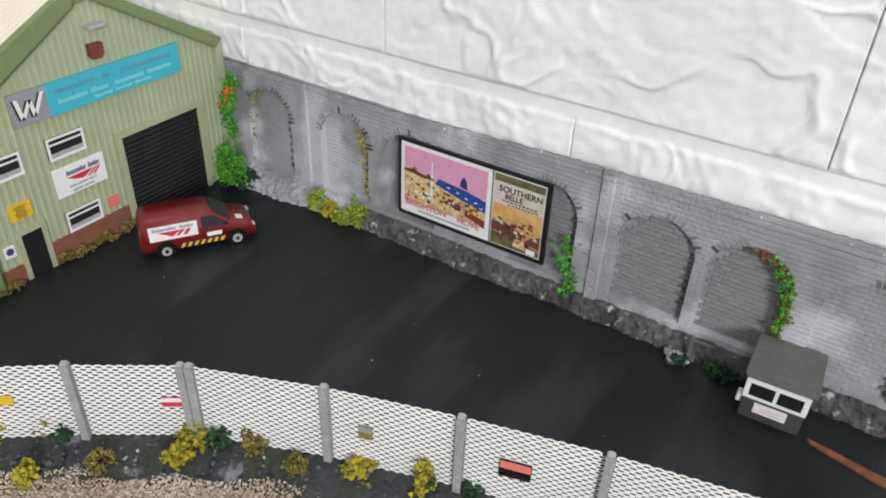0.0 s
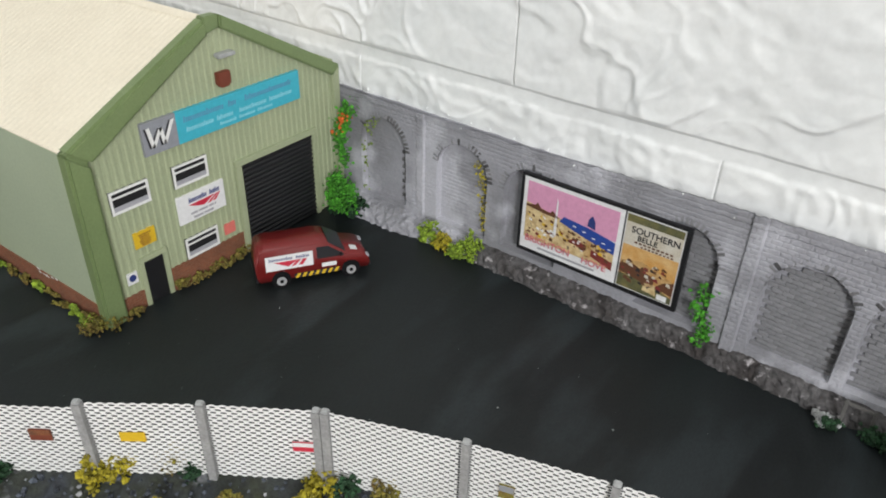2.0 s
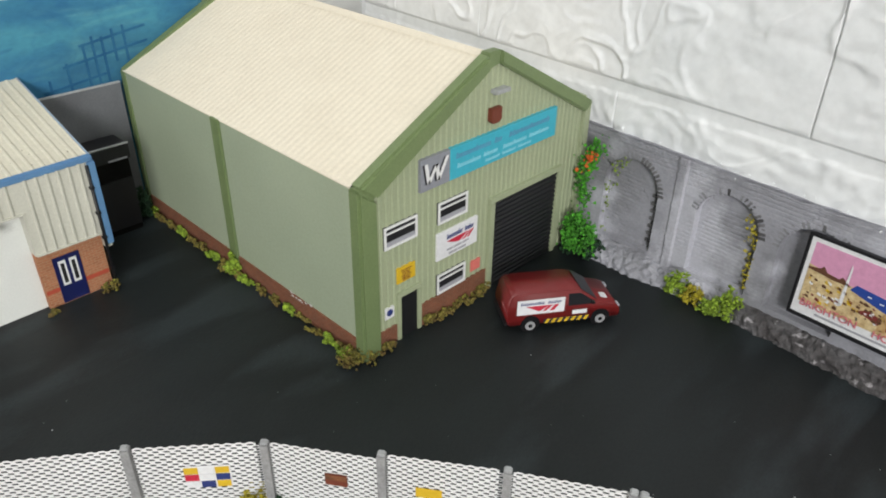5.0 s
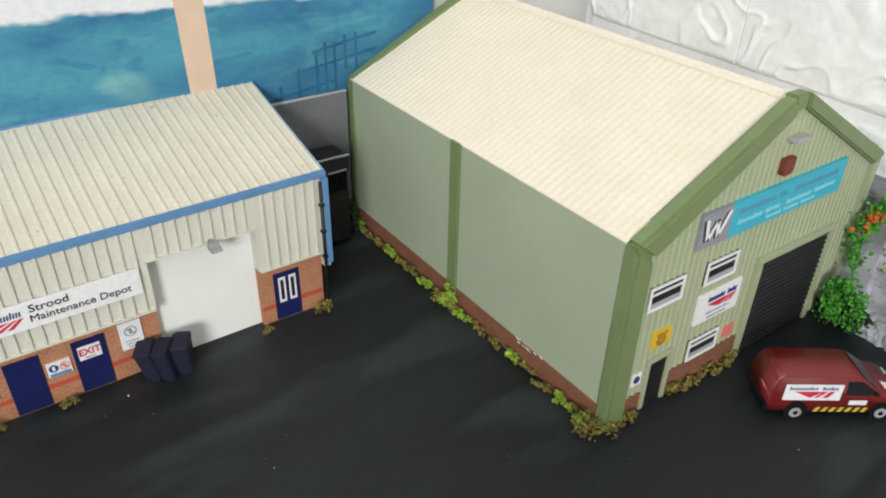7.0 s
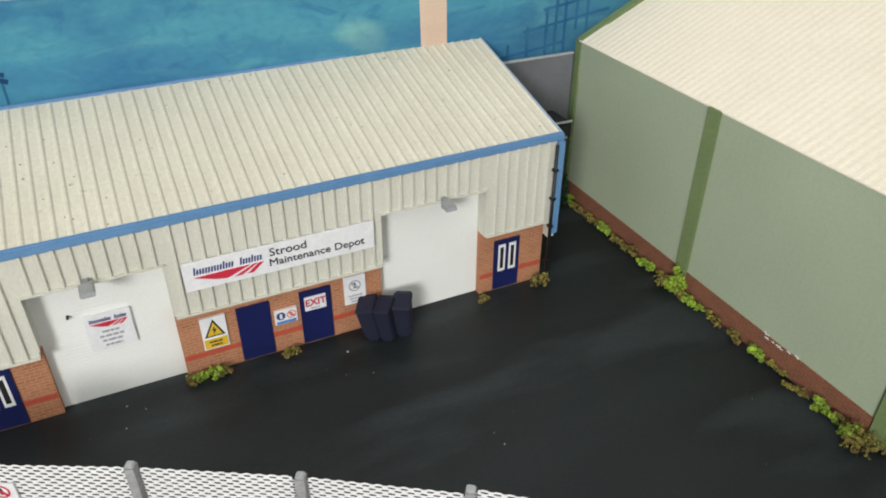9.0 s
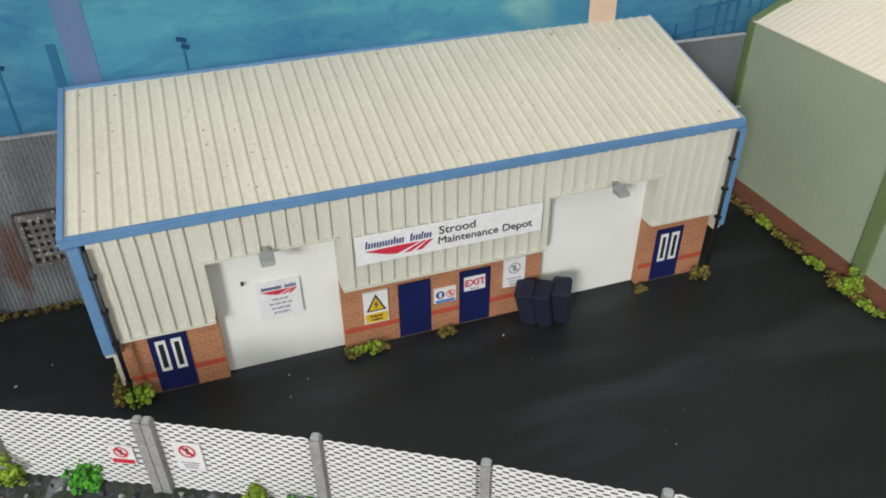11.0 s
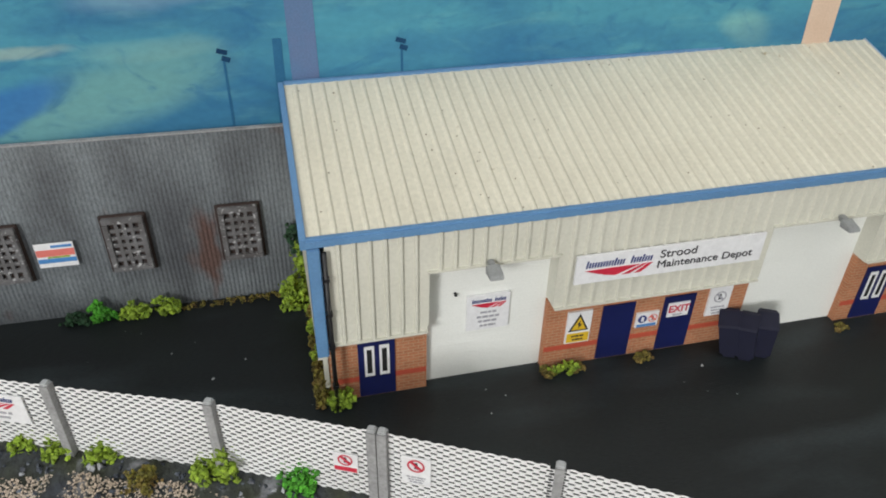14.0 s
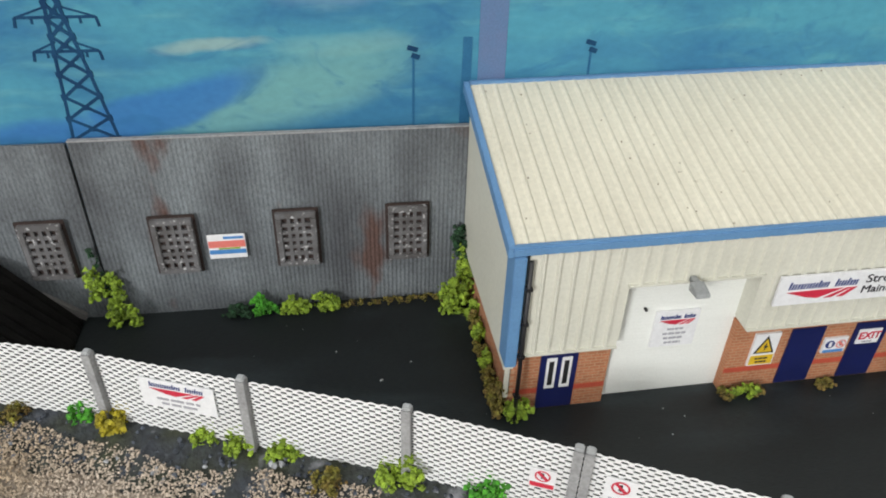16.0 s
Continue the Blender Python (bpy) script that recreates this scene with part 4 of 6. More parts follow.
def depot():
    d = thing("maintenance_depot", "cream ribbed maintenance depot with blue trim and brick base", "building", (-43, -2.3, 0), 1.1)
    d.location.x -= 0.0015
    yl, yr = -13.45, 8.95
    xc, xb_, xr = -39.15, -39.58, -39.88
    ze = 6.6

    def clad(y0, y1, z0, z1):
        bm = bmesh.new()
        cols = []
        for p, h in ribbed(y1 - y0, 0.46, 0.09, 0.16, 0.08):
            cols.append([bm.verts.new((xc - 0.09 + h, y0 + p, z0)), bm.verts.new((xc - 0.09 + h, y0 + p, z1))])
        for a, b in zip(cols, cols[1:]):
            bm.faces.new((a[0], b[0], b[1], a[1]))
        c = part("cladding", bm, CLAD, d)
        part("drip_edge", box(xc - 0.12, xc + 0.02, y0, y1, z0, z0 + 0.07), CLAD, c)
        part("cladding_back", box(xr, xc - 0.1, y0, y1, z0, z1), CLAD, c)

    clad(yl, -10.4, 2.8, ze)
    clad(-10.4, -6.1, 5.17, ze)
    clad(-6.1, 1.5, 2.97, ze)
    clad(1.5, 5.98, 5.2, ze)
    clad(5.98, yr, 3.05, ze)
    for y0, y1, z1 in ((yl, -10.35, 2.8), (-6.15, 1.55, 2.97), (5.95, yr, 3.05)):
        b = part("brick_base", box(-40.5, xb_, y0, y1, 0, z1), DEPOT_BRICK, d, "orange brick base wall")
        part("red_course", box(xb_, xb_ + 0.015, y0 + 0.02, y1 - 0.02, 0.75, 0.95), BRICK_RED, b, "darker red brick band")
    part("back_wall", box(-46.3, -45.9, yl, yr, 0, 8.3), CLAD, d)
    for y, s, foot in ((-13.93, -1, -13.6), (9.28, 1, 8.98)):
        lo, hi = sorted((y, y - s * 0.3))
        part("end_wall", prism([(-46.0, 2.25), (xc - 0.1, 2.25), (xc - 0.1, ze + 0.05), (-46.0, 8.3)], lo, hi, "XZ"), CLAD, d)
        lo, hi = sorted((foot, foot - s * 0.25))
        part("end_brick", box(-46.0, -40.5, lo, hi, 0, 2.25), DEPOT_BRICK_S, d, "orange brick base wall")
        part("end_pier", box(-40.5, xb_ - 0.02, lo + 0.01, hi - 0.01, 0, 2.75), DEPOT_BRICK_S, d, "orange brick end pier")
    # roof
    y0, y1, xe, zr0, zr1 = -13.92, 9.22, -39.3, 6.8, 8.62
    bm = bmesh.new()
    n = Vector((zr1 - zr0, 0, 7.3)).normalized()
    cols = []
    for p, h in ribbed(y1 - y0, 0.465, 0.06, 0.14, 0.16):
        k = n * h
        line = [(xe, zr0, 0.4), (xe - 0.2, zr0 + 0.2 * (zr1 - zr0) / 7.05, 1.0), (-46.05, zr1 - 0.3 * (zr1 - zr0) / 7.05, 1.0), (-46.35, zr1, 0.1)]
        cols.append([bm.verts.new((x + k.x * e, y0 + p, z + k.z * e)) for x, z, e in line])
    for a, b in zip(cols, cols[1:]):
        for i in range(3):
            bm.faces.new((a[i], b[i], b[i + 1], a[i + 1]))
    part("ribbed_roof", bm, ROOF, d, "cream ribbed roof with dark specks")
    part("roof_board", prism([(xe, zr0 - 0.25), (xe, zr0 - 0.02), (-46.35, zr1 - 0.02), (-46.35, zr1 - 0.25)], y0 + 0.05, y1 - 0.05, "XZ"), CLAD, d)
    part("gutter", box(xe - 0.1, xe + 0.16, y0 - 0.1, y1 + 0.1, zr0 - 0.24, zr0 + 0.08, 0.06), BLUE_TRIM, d, "blue gutter")
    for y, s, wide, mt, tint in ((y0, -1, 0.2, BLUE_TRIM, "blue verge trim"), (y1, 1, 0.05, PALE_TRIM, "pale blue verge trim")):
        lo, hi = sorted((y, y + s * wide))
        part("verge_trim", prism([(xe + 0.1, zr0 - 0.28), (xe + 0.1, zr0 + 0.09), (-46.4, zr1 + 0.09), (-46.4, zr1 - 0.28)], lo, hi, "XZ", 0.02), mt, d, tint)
    part("back_trim", box(-46.45, -46.3, y0, y1, zr1 - 0.1, zr1 + 0.1, 0.02), BLUE_TRIM, d, "blue ridge trim")
    for a, b, pipe in ((-13.94, -13.58, -13.47), (9.02, 9.36, 8.95)):
        part("corner_trim", box(xc - 0.75, xc + 0.05, a, b, 2.45, 6.56, 0.03), BLUE_TRIM, d, "blue corner trim")
        p = part("downpipe", rod((xc + 0.08, pipe, 0.1), (xc + 0.08, pipe, 6.45), 0.07, 10), BLACK, d, "black downpipe", True)
        for z in (1.2, 2.9, 4.2, 5.5):
            part("clip", box(xc - 0.04, xc + 0.17, pipe - 0.1, pipe + 0.1, z - 0.05, z + 0.05), BLACK, p)
    part("corner_stub", box(xc - 0.5, xc - 0.36, -13.78, -13.62, 0.7, 2.45, 0.03), CLAD, d, "pale stub of pipe below the corner")
    rng = random.Random(12)
    bm = None
    for _ in range(75):
        f, y = rng.random(), rng.uniform(y0 + 0.3, y1 - 0.3)
        x, z, r = xe + (-46.3 - xe) * f, zr0 + (zr1 - zr0) * f, rng.uniform(0.015, 0.04)
        bm = prism([(x - r, y - r * 0.6), (x + r * 0.7, y - r), (x + r, y + r * 0.5), (x - r * 0.4, y + r)], z + 0.0, z + 0.025, "XY", bm=bm)
    tagged(part("roof_speck", bm, ROOF_DIRT, d, "brown specks of dirt on the roof"), kind="stuff")
    # shutters
    for a, b, zt in ((-10.4, -6.1, 5.17), (1.5, 5.98, 5.2)):
        sdoor = part("roller_shutter", box(xr - 0.1, xr, a, b, 0, zt), SHUTTER, d, "white roller shutter, closed")
        for i in range(int(zt / 0.14)):
            z = 0.03 + i * 0.14
            part("slat", prism([(xr, z), (xr + 0.004, z + 0.035), (xr + 0.004, z + 0.09), (xr, z + 0.125)], a, b, "XZ"), SHUTTER, sdoor)
        for y, s in ((a, 1), (b, -1)):
            lo, hi = sorted((y, y + s * 0.05))
            part("reveal", box(xr - 0.1, xc - 0.08, lo, hi, 3.06, zt), CLAD, d)
    # lamps over the shutters
    for y in (-8.45, 4.05):
        lam = part("wall_lamp", box(xc - 0.05, xc + 0.25, y - 0.1, y + 0.1, 5.2, 5.4, 0.02), LAMP_GREY, d, "grey bulkhead lamp")
        bm = prism([(0.2, 0.14), (0.7, 0.02), (0.76, -0.1), (0.25, -0.14)], y - 0.23, y + 0.23, "XZ", 0.03)
        bmesh.ops.translate(bm, verts=bm.verts, vec=(xc, 0, 5.25))
        part("lamp_head", bm, LAMP_GREY, lam)
    # doors
    for y0_, glazed in ((-12.65, True), (-4.1, False), (-1.75, False), (6.58, True)):
        dr = part("blue_door", box(xb_, xb_ + 0.06, y0_, y0_ + 1.22, 0.06, 2.5, 0.01), NAVY, d, "navy blue personnel door")
        if glazed:
            for k in (0.2, 0.7):
                f = part("door_window", box(xb_ + 0.05, xb_ + 0.075, y0_ + k + 0.05, y0_ + k + 0.27, 1.1, 2.15), DARK, dr)
                for a in ((0, 0.33, 0.98, 1.1), (0, 0.33, 2.15, 2.28), (0, 0.08, 1.1, 2.15), (0.25, 0.33, 1.1, 2.15)):
                    part("frame_bar", box(xb_ + 0.05, xb_ + 0.09, y0_ + k + a[0], y0_ + k + a[1], a[2], a[3]), WHITE, f)
    # main sign
    xs = xc + 0.1
    sg = part("depot_sign", box(xc, xs, -5.6, 1.18, 4.02, 5.13, 0.01), PAPER, d, "white depot sign with dark lettering and a red swoosh")
    rail_mark(sg, -5.28, -2.95, 4.22, 4.92, xs + 0.015)
    lettering("Strood", 0.44, BLACK_INK, sg, (xs + 0.02, -2.02, 4.83), FACE_X, wide=1.1)
    lettering("Maintenance Depot", 0.41, BLACK_INK, sg, (xs + 0.02, -0.98, 4.42), FACE_X, wide=1.08)
    # plate on the shutter
    pl = part("shutter_plate", box(xr, xr + 0.12, -8.95, -7.47, 2.08, 3.54, 0.01), PAPER, d, "white plate with a red swoosh on a roller shutter")
    rail_mark(pl, -8.8, -7.62, 3.0, 3.41, xr + 0.135)
    text_bars(pl, -8.7, -7.72, 2.16, 2.92, xr + 0.135, 4)
    part("shutter_knob", rod((xr, -9.35, 3.7), (xr + 0.14, -9.35, 3.7), 0.05, 8), BLACK, d)
    # safety signs
    x1 = xb_ + 0.08
    sn = part("warning_sign", box(xb_, x1, -5.4, -4.5, 1.05, 2.45), PAPER, d, "white sign with a yellow warning triangle")
    part("triangle", prism([(-5.32, 1.6), (-4.58, 1.6), (-4.95, 2.36)], x1, x1 + 0.015), BLACK_INK, sn)
    part("triangle", prism([(-5.22, 1.66), (-4.68, 1.66), (-4.95, 2.22)], x1, x1 + 0.025), YELLOW, sn)
    part("bolt", prism([(-4.93, 2.08), (-5.03, 1.88), (-4.96, 1.88), (-5.0, 1.7), (-4.86, 1.92), (-4.93, 1.92)], x1 + 0.02, x1 + 0.035), BLACK_INK, sn)
    part("yellow_strip", flat_x(-5.36, -4.54, 1.1, 1.5, x1 + 0.015), YELLOW, sn)
    text_bars(sn, -5.3, -4.6, 1.15, 1.45, x1 + 0.03, 2, BLACK_INK)
    sn = part("safety_sign", box(xb_, x1, -2.75, -1.9, 1.3, 1.95), PAPER, d, "small blue and red safety sign")
    part("blue_disc", rod((x1, -2.52, 1.68), (x1 + 0.02, -2.52, 1.68), 0.17, 16), BLUE_INK, sn)
    part("white_figure", flat_x(-2.57, -2.47, 1.58, 1.79, x1 + 0.032), PAPER, sn)
    ring(sn, -2.12, 1.68, 0.18, x1, PINK_RED)
    part("blue_strip", flat_x(-2.7, -1.95, 1.32, 1.44, x1 + 0.015), MID_BLUE, sn)
    sn = part("exit_sign", box(xb_ + 0.06, xb_ + 0.1, -1.58, -0.75, 1.6, 2.22), PAPER, d, "white exit sign with red letters")
    lettering("EXIT", 0.42, RED, sn, (xb_ + 0.115, -1.16, 1.95), FACE_X, bold=0.015, wide=0.95)
    text_bars(sn, -1.5, -0.85, 1.62, 1.76, xb_ + 0.115, 1)
    sn = part("access_sign", box(xb_, x1, 0.0, 0.87, 1.35, 2.65), PAPER, d, "white no-access sign with a ring symbol")
    ring(sn, 0.43, 2.2, 0.25, x1, GREY_INK)
    text_bars(sn, 0.1, 0.77, 1.4, 1.8, x1 + 0.015, 3)
    # the roof climbs a little along the building
    for ob in d.children_recursive:
        for v in ob.data.vertices:
            if v.co.z > 0.059:
                v.co.z += (0.009 if v.co.z > 0.08 else 0.006) * (v.co.y + 0.116)


def ring(parent, y, z, r, x, mt=None):
    bm = bmesh.new()
    n = 20
    vs = []
    for i in range(n):
        a = 2 * math.pi * i / n
        vs.append([bm.verts.new((x + 0.02, y + math.cos(a) * k, z + math.sin(a) * k)) for k in (r, r * 0.78)])
    for i in range(n):
        p, q = vs[i], vs[(i + 1) % n]
        bm.faces.new((p[0], q[0], q[1], p[1]))
    k = r * 0.62
    bm = prism([(y - k - 0.02, z + k - 0.04), (y - k + 0.04, z + k + 0.02), (y + k + 0.02, z - k + 0.04), (y + k - 0.04, z - k - 0.02)], x + 0.005, x + 0.022, bm=bm)
    part("ban_ring", bm, mt or RED, parent, "small prohibition ring" if mt else "red prohibition ring")
    part("symbol", prism([(y - r * 0.2, z - r * 0.5), (y + r * 0.25, z - r * 0.5), (y + r * 0.15, z + r * 0.5), (y - r * 0.15, z + r * 0.45)], x, x + 0.012), BLACK_INK, parent, "small black symbol")


depot()


# ---- things in the yard ----
def plate_mesh(length, height, a=0.35, h=0.118):
    """Expanded metal sheet: staggered rows of six-sided holes, with thickness. Returns points and faces, along x and z."""
    pts, faces, index = [], [], {}
    t = 0.014

    def vid(x, z, y):
        key = (round(x, 3), round(z, 3), y)
        if key not in index:
            index[key] = len(pts)
            pts.append((x, y, z))
        return index[key]

    rows, cols = int(height / h), int(length / a + 0.999)
    for r in range(rows):
        z0, off = r * h, (a / 2 if r % 2 else 0.0)
        for c in range(-1, cols + 1):
            x0 = c * a + off
            if x0 < -1e-6 or x0 + a > length + 0.02:
                continue
            xm, zm = x0 + a / 2, z0 + h / 2
            outer = [(x0, zm), (x0, z0), (x0 + a, z0), (x0 + a, zm), (x0 + a, z0 + h), (x0, z0 + h)]
            inner = [(xm - 0.13, zm + 0.016), (xm - 0.075, zm - 0.044), (xm + 0.06, zm - 0.05), (xm + 0.13, zm - 0.016), (xm + 0.075, zm + 0.044), (xm - 0.06, zm + 0.05)]
            for y, flip in ((-t, False), (t, True)):
                o = [vid(*p, y) for p in outer]
                i = [vid(*p, y) for p in inner]
                for k in range(6):
                    j = (k + 1) % 6
                    f = (o[k], o[j], i[j], i[k])
                    faces.append(f[::-1] if flip else f)
            f0, f1 = [vid(*p, -t) for p in inner], [vid(*p, t) for p in inner]
            for k in range(6):
                j = (k + 1) % 6
                faces.append((f0[k], f0[j], f1[j], f1[k]))
            if r == rows - 1:
                e0, e1 = [vid(*p, -t) for p in outer[4:]], [vid(*p, t) for p in outer[4:]]
                faces.append((e0[0], e0[1], e1[1], e1[0]))
                m0, m1 = vid(xm + 0.06, z0 + h + 0.07, -t), vid(xm - 0.06, z0 + h + 0.07, -t)
                faces.append((e0[1], e0[0], m0, m1))
    return pts, faces


def post_top(i):
    return 3.08 if i < 8 else 3.25 if i < 11 else 3.5


def fence():
    f = thing("mesh_fence", "white expanded-metal mesh fence on grey concrete posts", "fence", (-30, 0, 0))

    def post(x, y, top, turn, wide=0.135):
        bm = prism([(-wide, -0.14), (wide, -0.14), (wide, 0.14), (-wide, 0.14)], -0.35, top - 0.08, "XY")
        # paler tip: the light on the post's top is put into its colour
        tip = prism([(-wide + 0.015, -0.125), (wide - 0.015, -0.125), (wide - 0.015, 0.125), (-wide + 0.015, 0.125)], top - 0.08, top + 0.02, "XY", 0.035)
        for piece in (bm, tip):
            bmesh.ops.rotate(piece, verts=piece.verts, cent=(0, 0, 0), matrix=Matrix.Rotation(turn, 3, "Z"))
            bmesh.ops.translate(piece, verts=piece.verts, vec=(x, y, 0))
        part("worn_tip", tip, FLOOD_GREY, part("post", bm, POST, f, "grey concrete post"), "pale tip, light from above put into its colour")

    for i, (x, y) in enumerate(FENCE):
        o = fence_out(i)
        turn = math.atan2(o.x, -o.y)
        if i in (5, 13):
            d = Vector((-o.y, o.x))
            for s in (-0.15, 0.15):
                post(x + o.x * 0.1 + d.x * s, y + o.y * 0.1 + d.y * s, post_top(i), turn, 0.135)
        else:
            post(x + o.x * 0.1, y + o.y * 0.1, post_top(i) + 0.04 * math.sin(i * 2.3), turn)
    for i in range(len(FENCE) - 1):
        a, b = Vector(FENCE[i]), Vector(FENCE[i + 1])
        h = min(post_top(i), post_top(i + 1)) - 0.14
        pts, faces = plate_mesh((b - a).length, h)
        me = bpy.data.meshes.new("mesh_panel")
        me.from_pydata([(x * CM, y * CM, z * CM) for x, y, z in pts], [], faces)
        me.materials.append(MESH_WHITE)
        ob = new("mesh_panel", me)
        ob.parent = f
        ang = math.degrees(math.atan2(b.y - a.y, b.x - a.x))
        ob.matrix_basis = pose((a.x + 30) * CM, a.y * CM, 0.0, 0, 0, ang)
    return f


fence()


def fence_sign(name, label, bay, frac, z, w, h, material, dress=None):
    """A small plate hung on the outer face of the fence; parts are laid out facing +x and turned with it."""
    a, b = Vector(FENCE[bay]), Vector(FENCE[bay + 1])
    p = a + (b - a) * frac
    d = (b - a).normalized()
    o = Vector((d.y, -d.x))
    s = thing(name, label, "sign", (p.x + o.x * 0.05, p.y + o.y * 0.05, z), math.degrees(math.atan2(o.y, o.x)), group="signs on the fence", local=True)
    part("plate", box(0, 0.05, -w / 2, w / 2, -h / 2, h / 2, 0.008), material, s)
    if dress:
        dress(s, w, h)
    return s


def dress_ban(s, w, h):
    ring(s, 0, h * 0.17, w * 0.3, 0.05)
    part("strip", flat_x(-w * 0.45, w * 0.45, -h * 0.46, -h * 0.24, 0.065), RED, s)


def dress_access(s, w, h):
    ring(s, 0, h * 0.22, w * 0.3, 0.05)
    text_bars(s, -w * 0.4, w * 0.4, -h * 0.46, -h * 0.18, 0.065, 3)


def dress_rail(s, w, h):
    rail_mark(s, -w * 0.36, w * 0.36, h * 0.0, h * 0.42, 0.065)
    text_bars(s, -w * 0.42, w * 0.42, -h * 0.42, -h * 0.08, 0.065, 2)


def dress_colours(s, w, h):
    cols = (PAPER, BLUE_INK, YELLOW, RED, PAPER, BLUE_INK, YELLOW, PAPER, YELLOW)
    for k, mt in enumerate(cols):
        i, j = k % 3, k // 3
        part("colour_patch", flat_x(-w / 2 + w * i / 3, -w / 2 + w * (i + 0.9) / 3, -h / 2 + h * j / 3, -h / 2 + h * (j + 0.9) / 3, 0.065), mt, s)


def dress_half(top):
    def go(s, w, h):
        part("strip", flat_x(-w * 0.48, w * 0.48, 0.02, h * 0.46, 0.065), top, s)
    return go


fence_sign("fence_notice", "white prohibition notice with red ring on the fence", 4, 0.80, 1.45, 0.75, 0.75, PAPER, dress_ban)
fence_sign("fence_notice", "white no-access notice with small print on the fence", 5, 0.22, 1.65, 0.85, 1.1, PAPER, dress_access)
fence_sign("depot_fence_board", "white board with red swoosh and print on the fence", 2, 0.55, 1.75, 2.45, 1.15, PAPER, dress_rail)
fence_sign("fence_notice", "red and white notice on the fence", 12, 0.83, 1.75, 0.75, 0.42, RED, dress_half(PAPER))
fence_sign("fence_notice", "small yellow notice on the fence", 11, 0.38, 1.9, 0.85, 0.4, YELLOW)
fence_sign("fence_notice", "rusty brown notice on the fence", 10, 0.6, 1.9, 0.75, 0.5, ALARM, dress_half(RUST))
fence_sign("fence_notice", "multicoloured notice of yellow red and blue patches", 9, 0.55, 1.75, 1.5, 0.95, PAPER, dress_colours)
fence_sign("fence_notice", "weathered grey-green notice on the fence", 14, 0.3, 1.75, 0.5, 0.6, LEAF_OLIVE, dress_half(SIGN_GREY))
fence_sign("fence_notice", "pink and dark brown notice on the fence", 15, 0.40, 1.65, 1.05, 0.75, TIMBER, dress_half(PINK_RED))


def van():
    v = thing("parked_van", "dark red panel van with white side panel, parked on asphalt", "van", (-23.05, 22.85, 0), 55.8, local=True)
    prof = [(-2.72, 0.38), (-2.8, 0.75), (-2.76, 1.1), (-2.66, 1.8), (-2.5, 1.98), (-2.2, 2.04), (0.2, 2.02), (0.62, 1.93), (1.5, 1.3), (2.25, 1.1), (2.55, 0.92), (2.66, 0.62), (2.62, 0.34)]

    def half(z):
        return 1.07 if z < 1.2 else 1.07 - 0.2 * (z - 1.2) / 0.85

    bm = bmesh.new()
    sides = []
    for s in (-1, 1):
        sides.append([bm.verts.new((x, s * half(z), z)) for x, z in prof])
    bm.faces.new(sides[0])
    bm.faces.new(sides[1][::-1])
    for i in range(len(prof)):
        j = (i + 1) % len(prof)
        bm.faces.new((sides[0][i], sides[0][j], sides[1][j], sides[1][i]))
    bmesh.ops.recalc_face_normals(bm, faces=bm.faces)
    bmesh.ops.bevel(bm, geom=bm.edges[:], offset=0.075, segments=3, affect="EDGES")
    part("body", bm, VAN_RED, v, "dark red body", True)
    # glazing
    for s in (-1, 1):
        pts = [(0.08, 1.25), (1.38, 1.25), (1.32, 1.34), (0.66, 1.8), (0.08, 1.82)]
        bm = bmesh.new()
        vs = [bm.verts.new((x, s * (half(z) + 0.015), z)) for x, z in pts]
        us = [bm.verts.new((x, s * (half(z) - 0.03), z)) for x, z in pts]
        bm.faces.new(vs)
        bm.faces.new(us[::-1])
        for i in range(5):
            bm.faces.new((vs[i], vs[(i + 1) % 5], us[(i + 1) % 5], us[i]))
        part("side_window", bm, VAN_GLASS, v, "dark side window")
    bm = bmesh.new()
    q = [bm.verts.new(c) for c in ((0.68, -0.82, 1.915), (0.68, 0.82, 1.915), (1.46, 0.93, 1.355), (1.46, -0.93, 1.355))]
    bm.faces.new(q)
    r = bmesh.ops.extrude_face_region(bm, geom=bm.faces[:])
    bmesh.ops.translate(bm, verts=[g for g in r["geom"] if isinstance(g, bmesh.types.BMVert)], vec=(0.012, 0, 0.016))
    part("windscreen", bm, VAN_GLASS, v, "dark windscreen")
    for x in (-1.68, 1.68):
        for s in (-1, 1):
            w = part("wheel", rod((x, s * 0.78, 0.36), (x, s * 1.09, 0.36), 0.36, 24), TYRE, v)
            part("rim", rod((x, s * 1.08, 0.36), (x, s * 1.115, 0.36), 0.235, 20), RIM, w, "silver wheel rim")
            part("hub", rod((x, s * 1.1, 0.36), (x, s * 1.135, 0.36), 0.1, 12), TYRE, w)
            part("wheel_arch", rod((x, s * 0.7, 0.42), (x, s * 1.078, 0.42), 0.46, 24), TYRE, v)

    def side_plate(name, x0, x1, z0, z1, mt, lift, parent=None, label=""):
        yy = -(half((z0 + z1) / 2) + lift)
        return part(name, box(x0, x1, yy, yy + 0.04, z0, z1), mt, parent or v, label)

    pan = side_plate("side_panel", -2.35, -0.12, 0.98, 1.75, PAPER, 0.045, label="white side panel with a red swoosh")
    yy = -(half(1.36) + 0.055)
    bm = None
    for q in glyph_strokes(-2.2, -0.3, 1.5, 1.66, 12, (7,)):
        bm = prism(q, yy, yy + 0.02, "XZ", bm=bm)
    tagged(part("wordmark", bm, BLUE_INK, pan, "line of dark strokes"), kind="stuff")
    part("swoosh", prism([(-1.95, 1.42), (-0.85, 1.42), (-1.3, 1.12)], yy, yy + 0.02, "XZ"), RED, pan, "red swoosh")
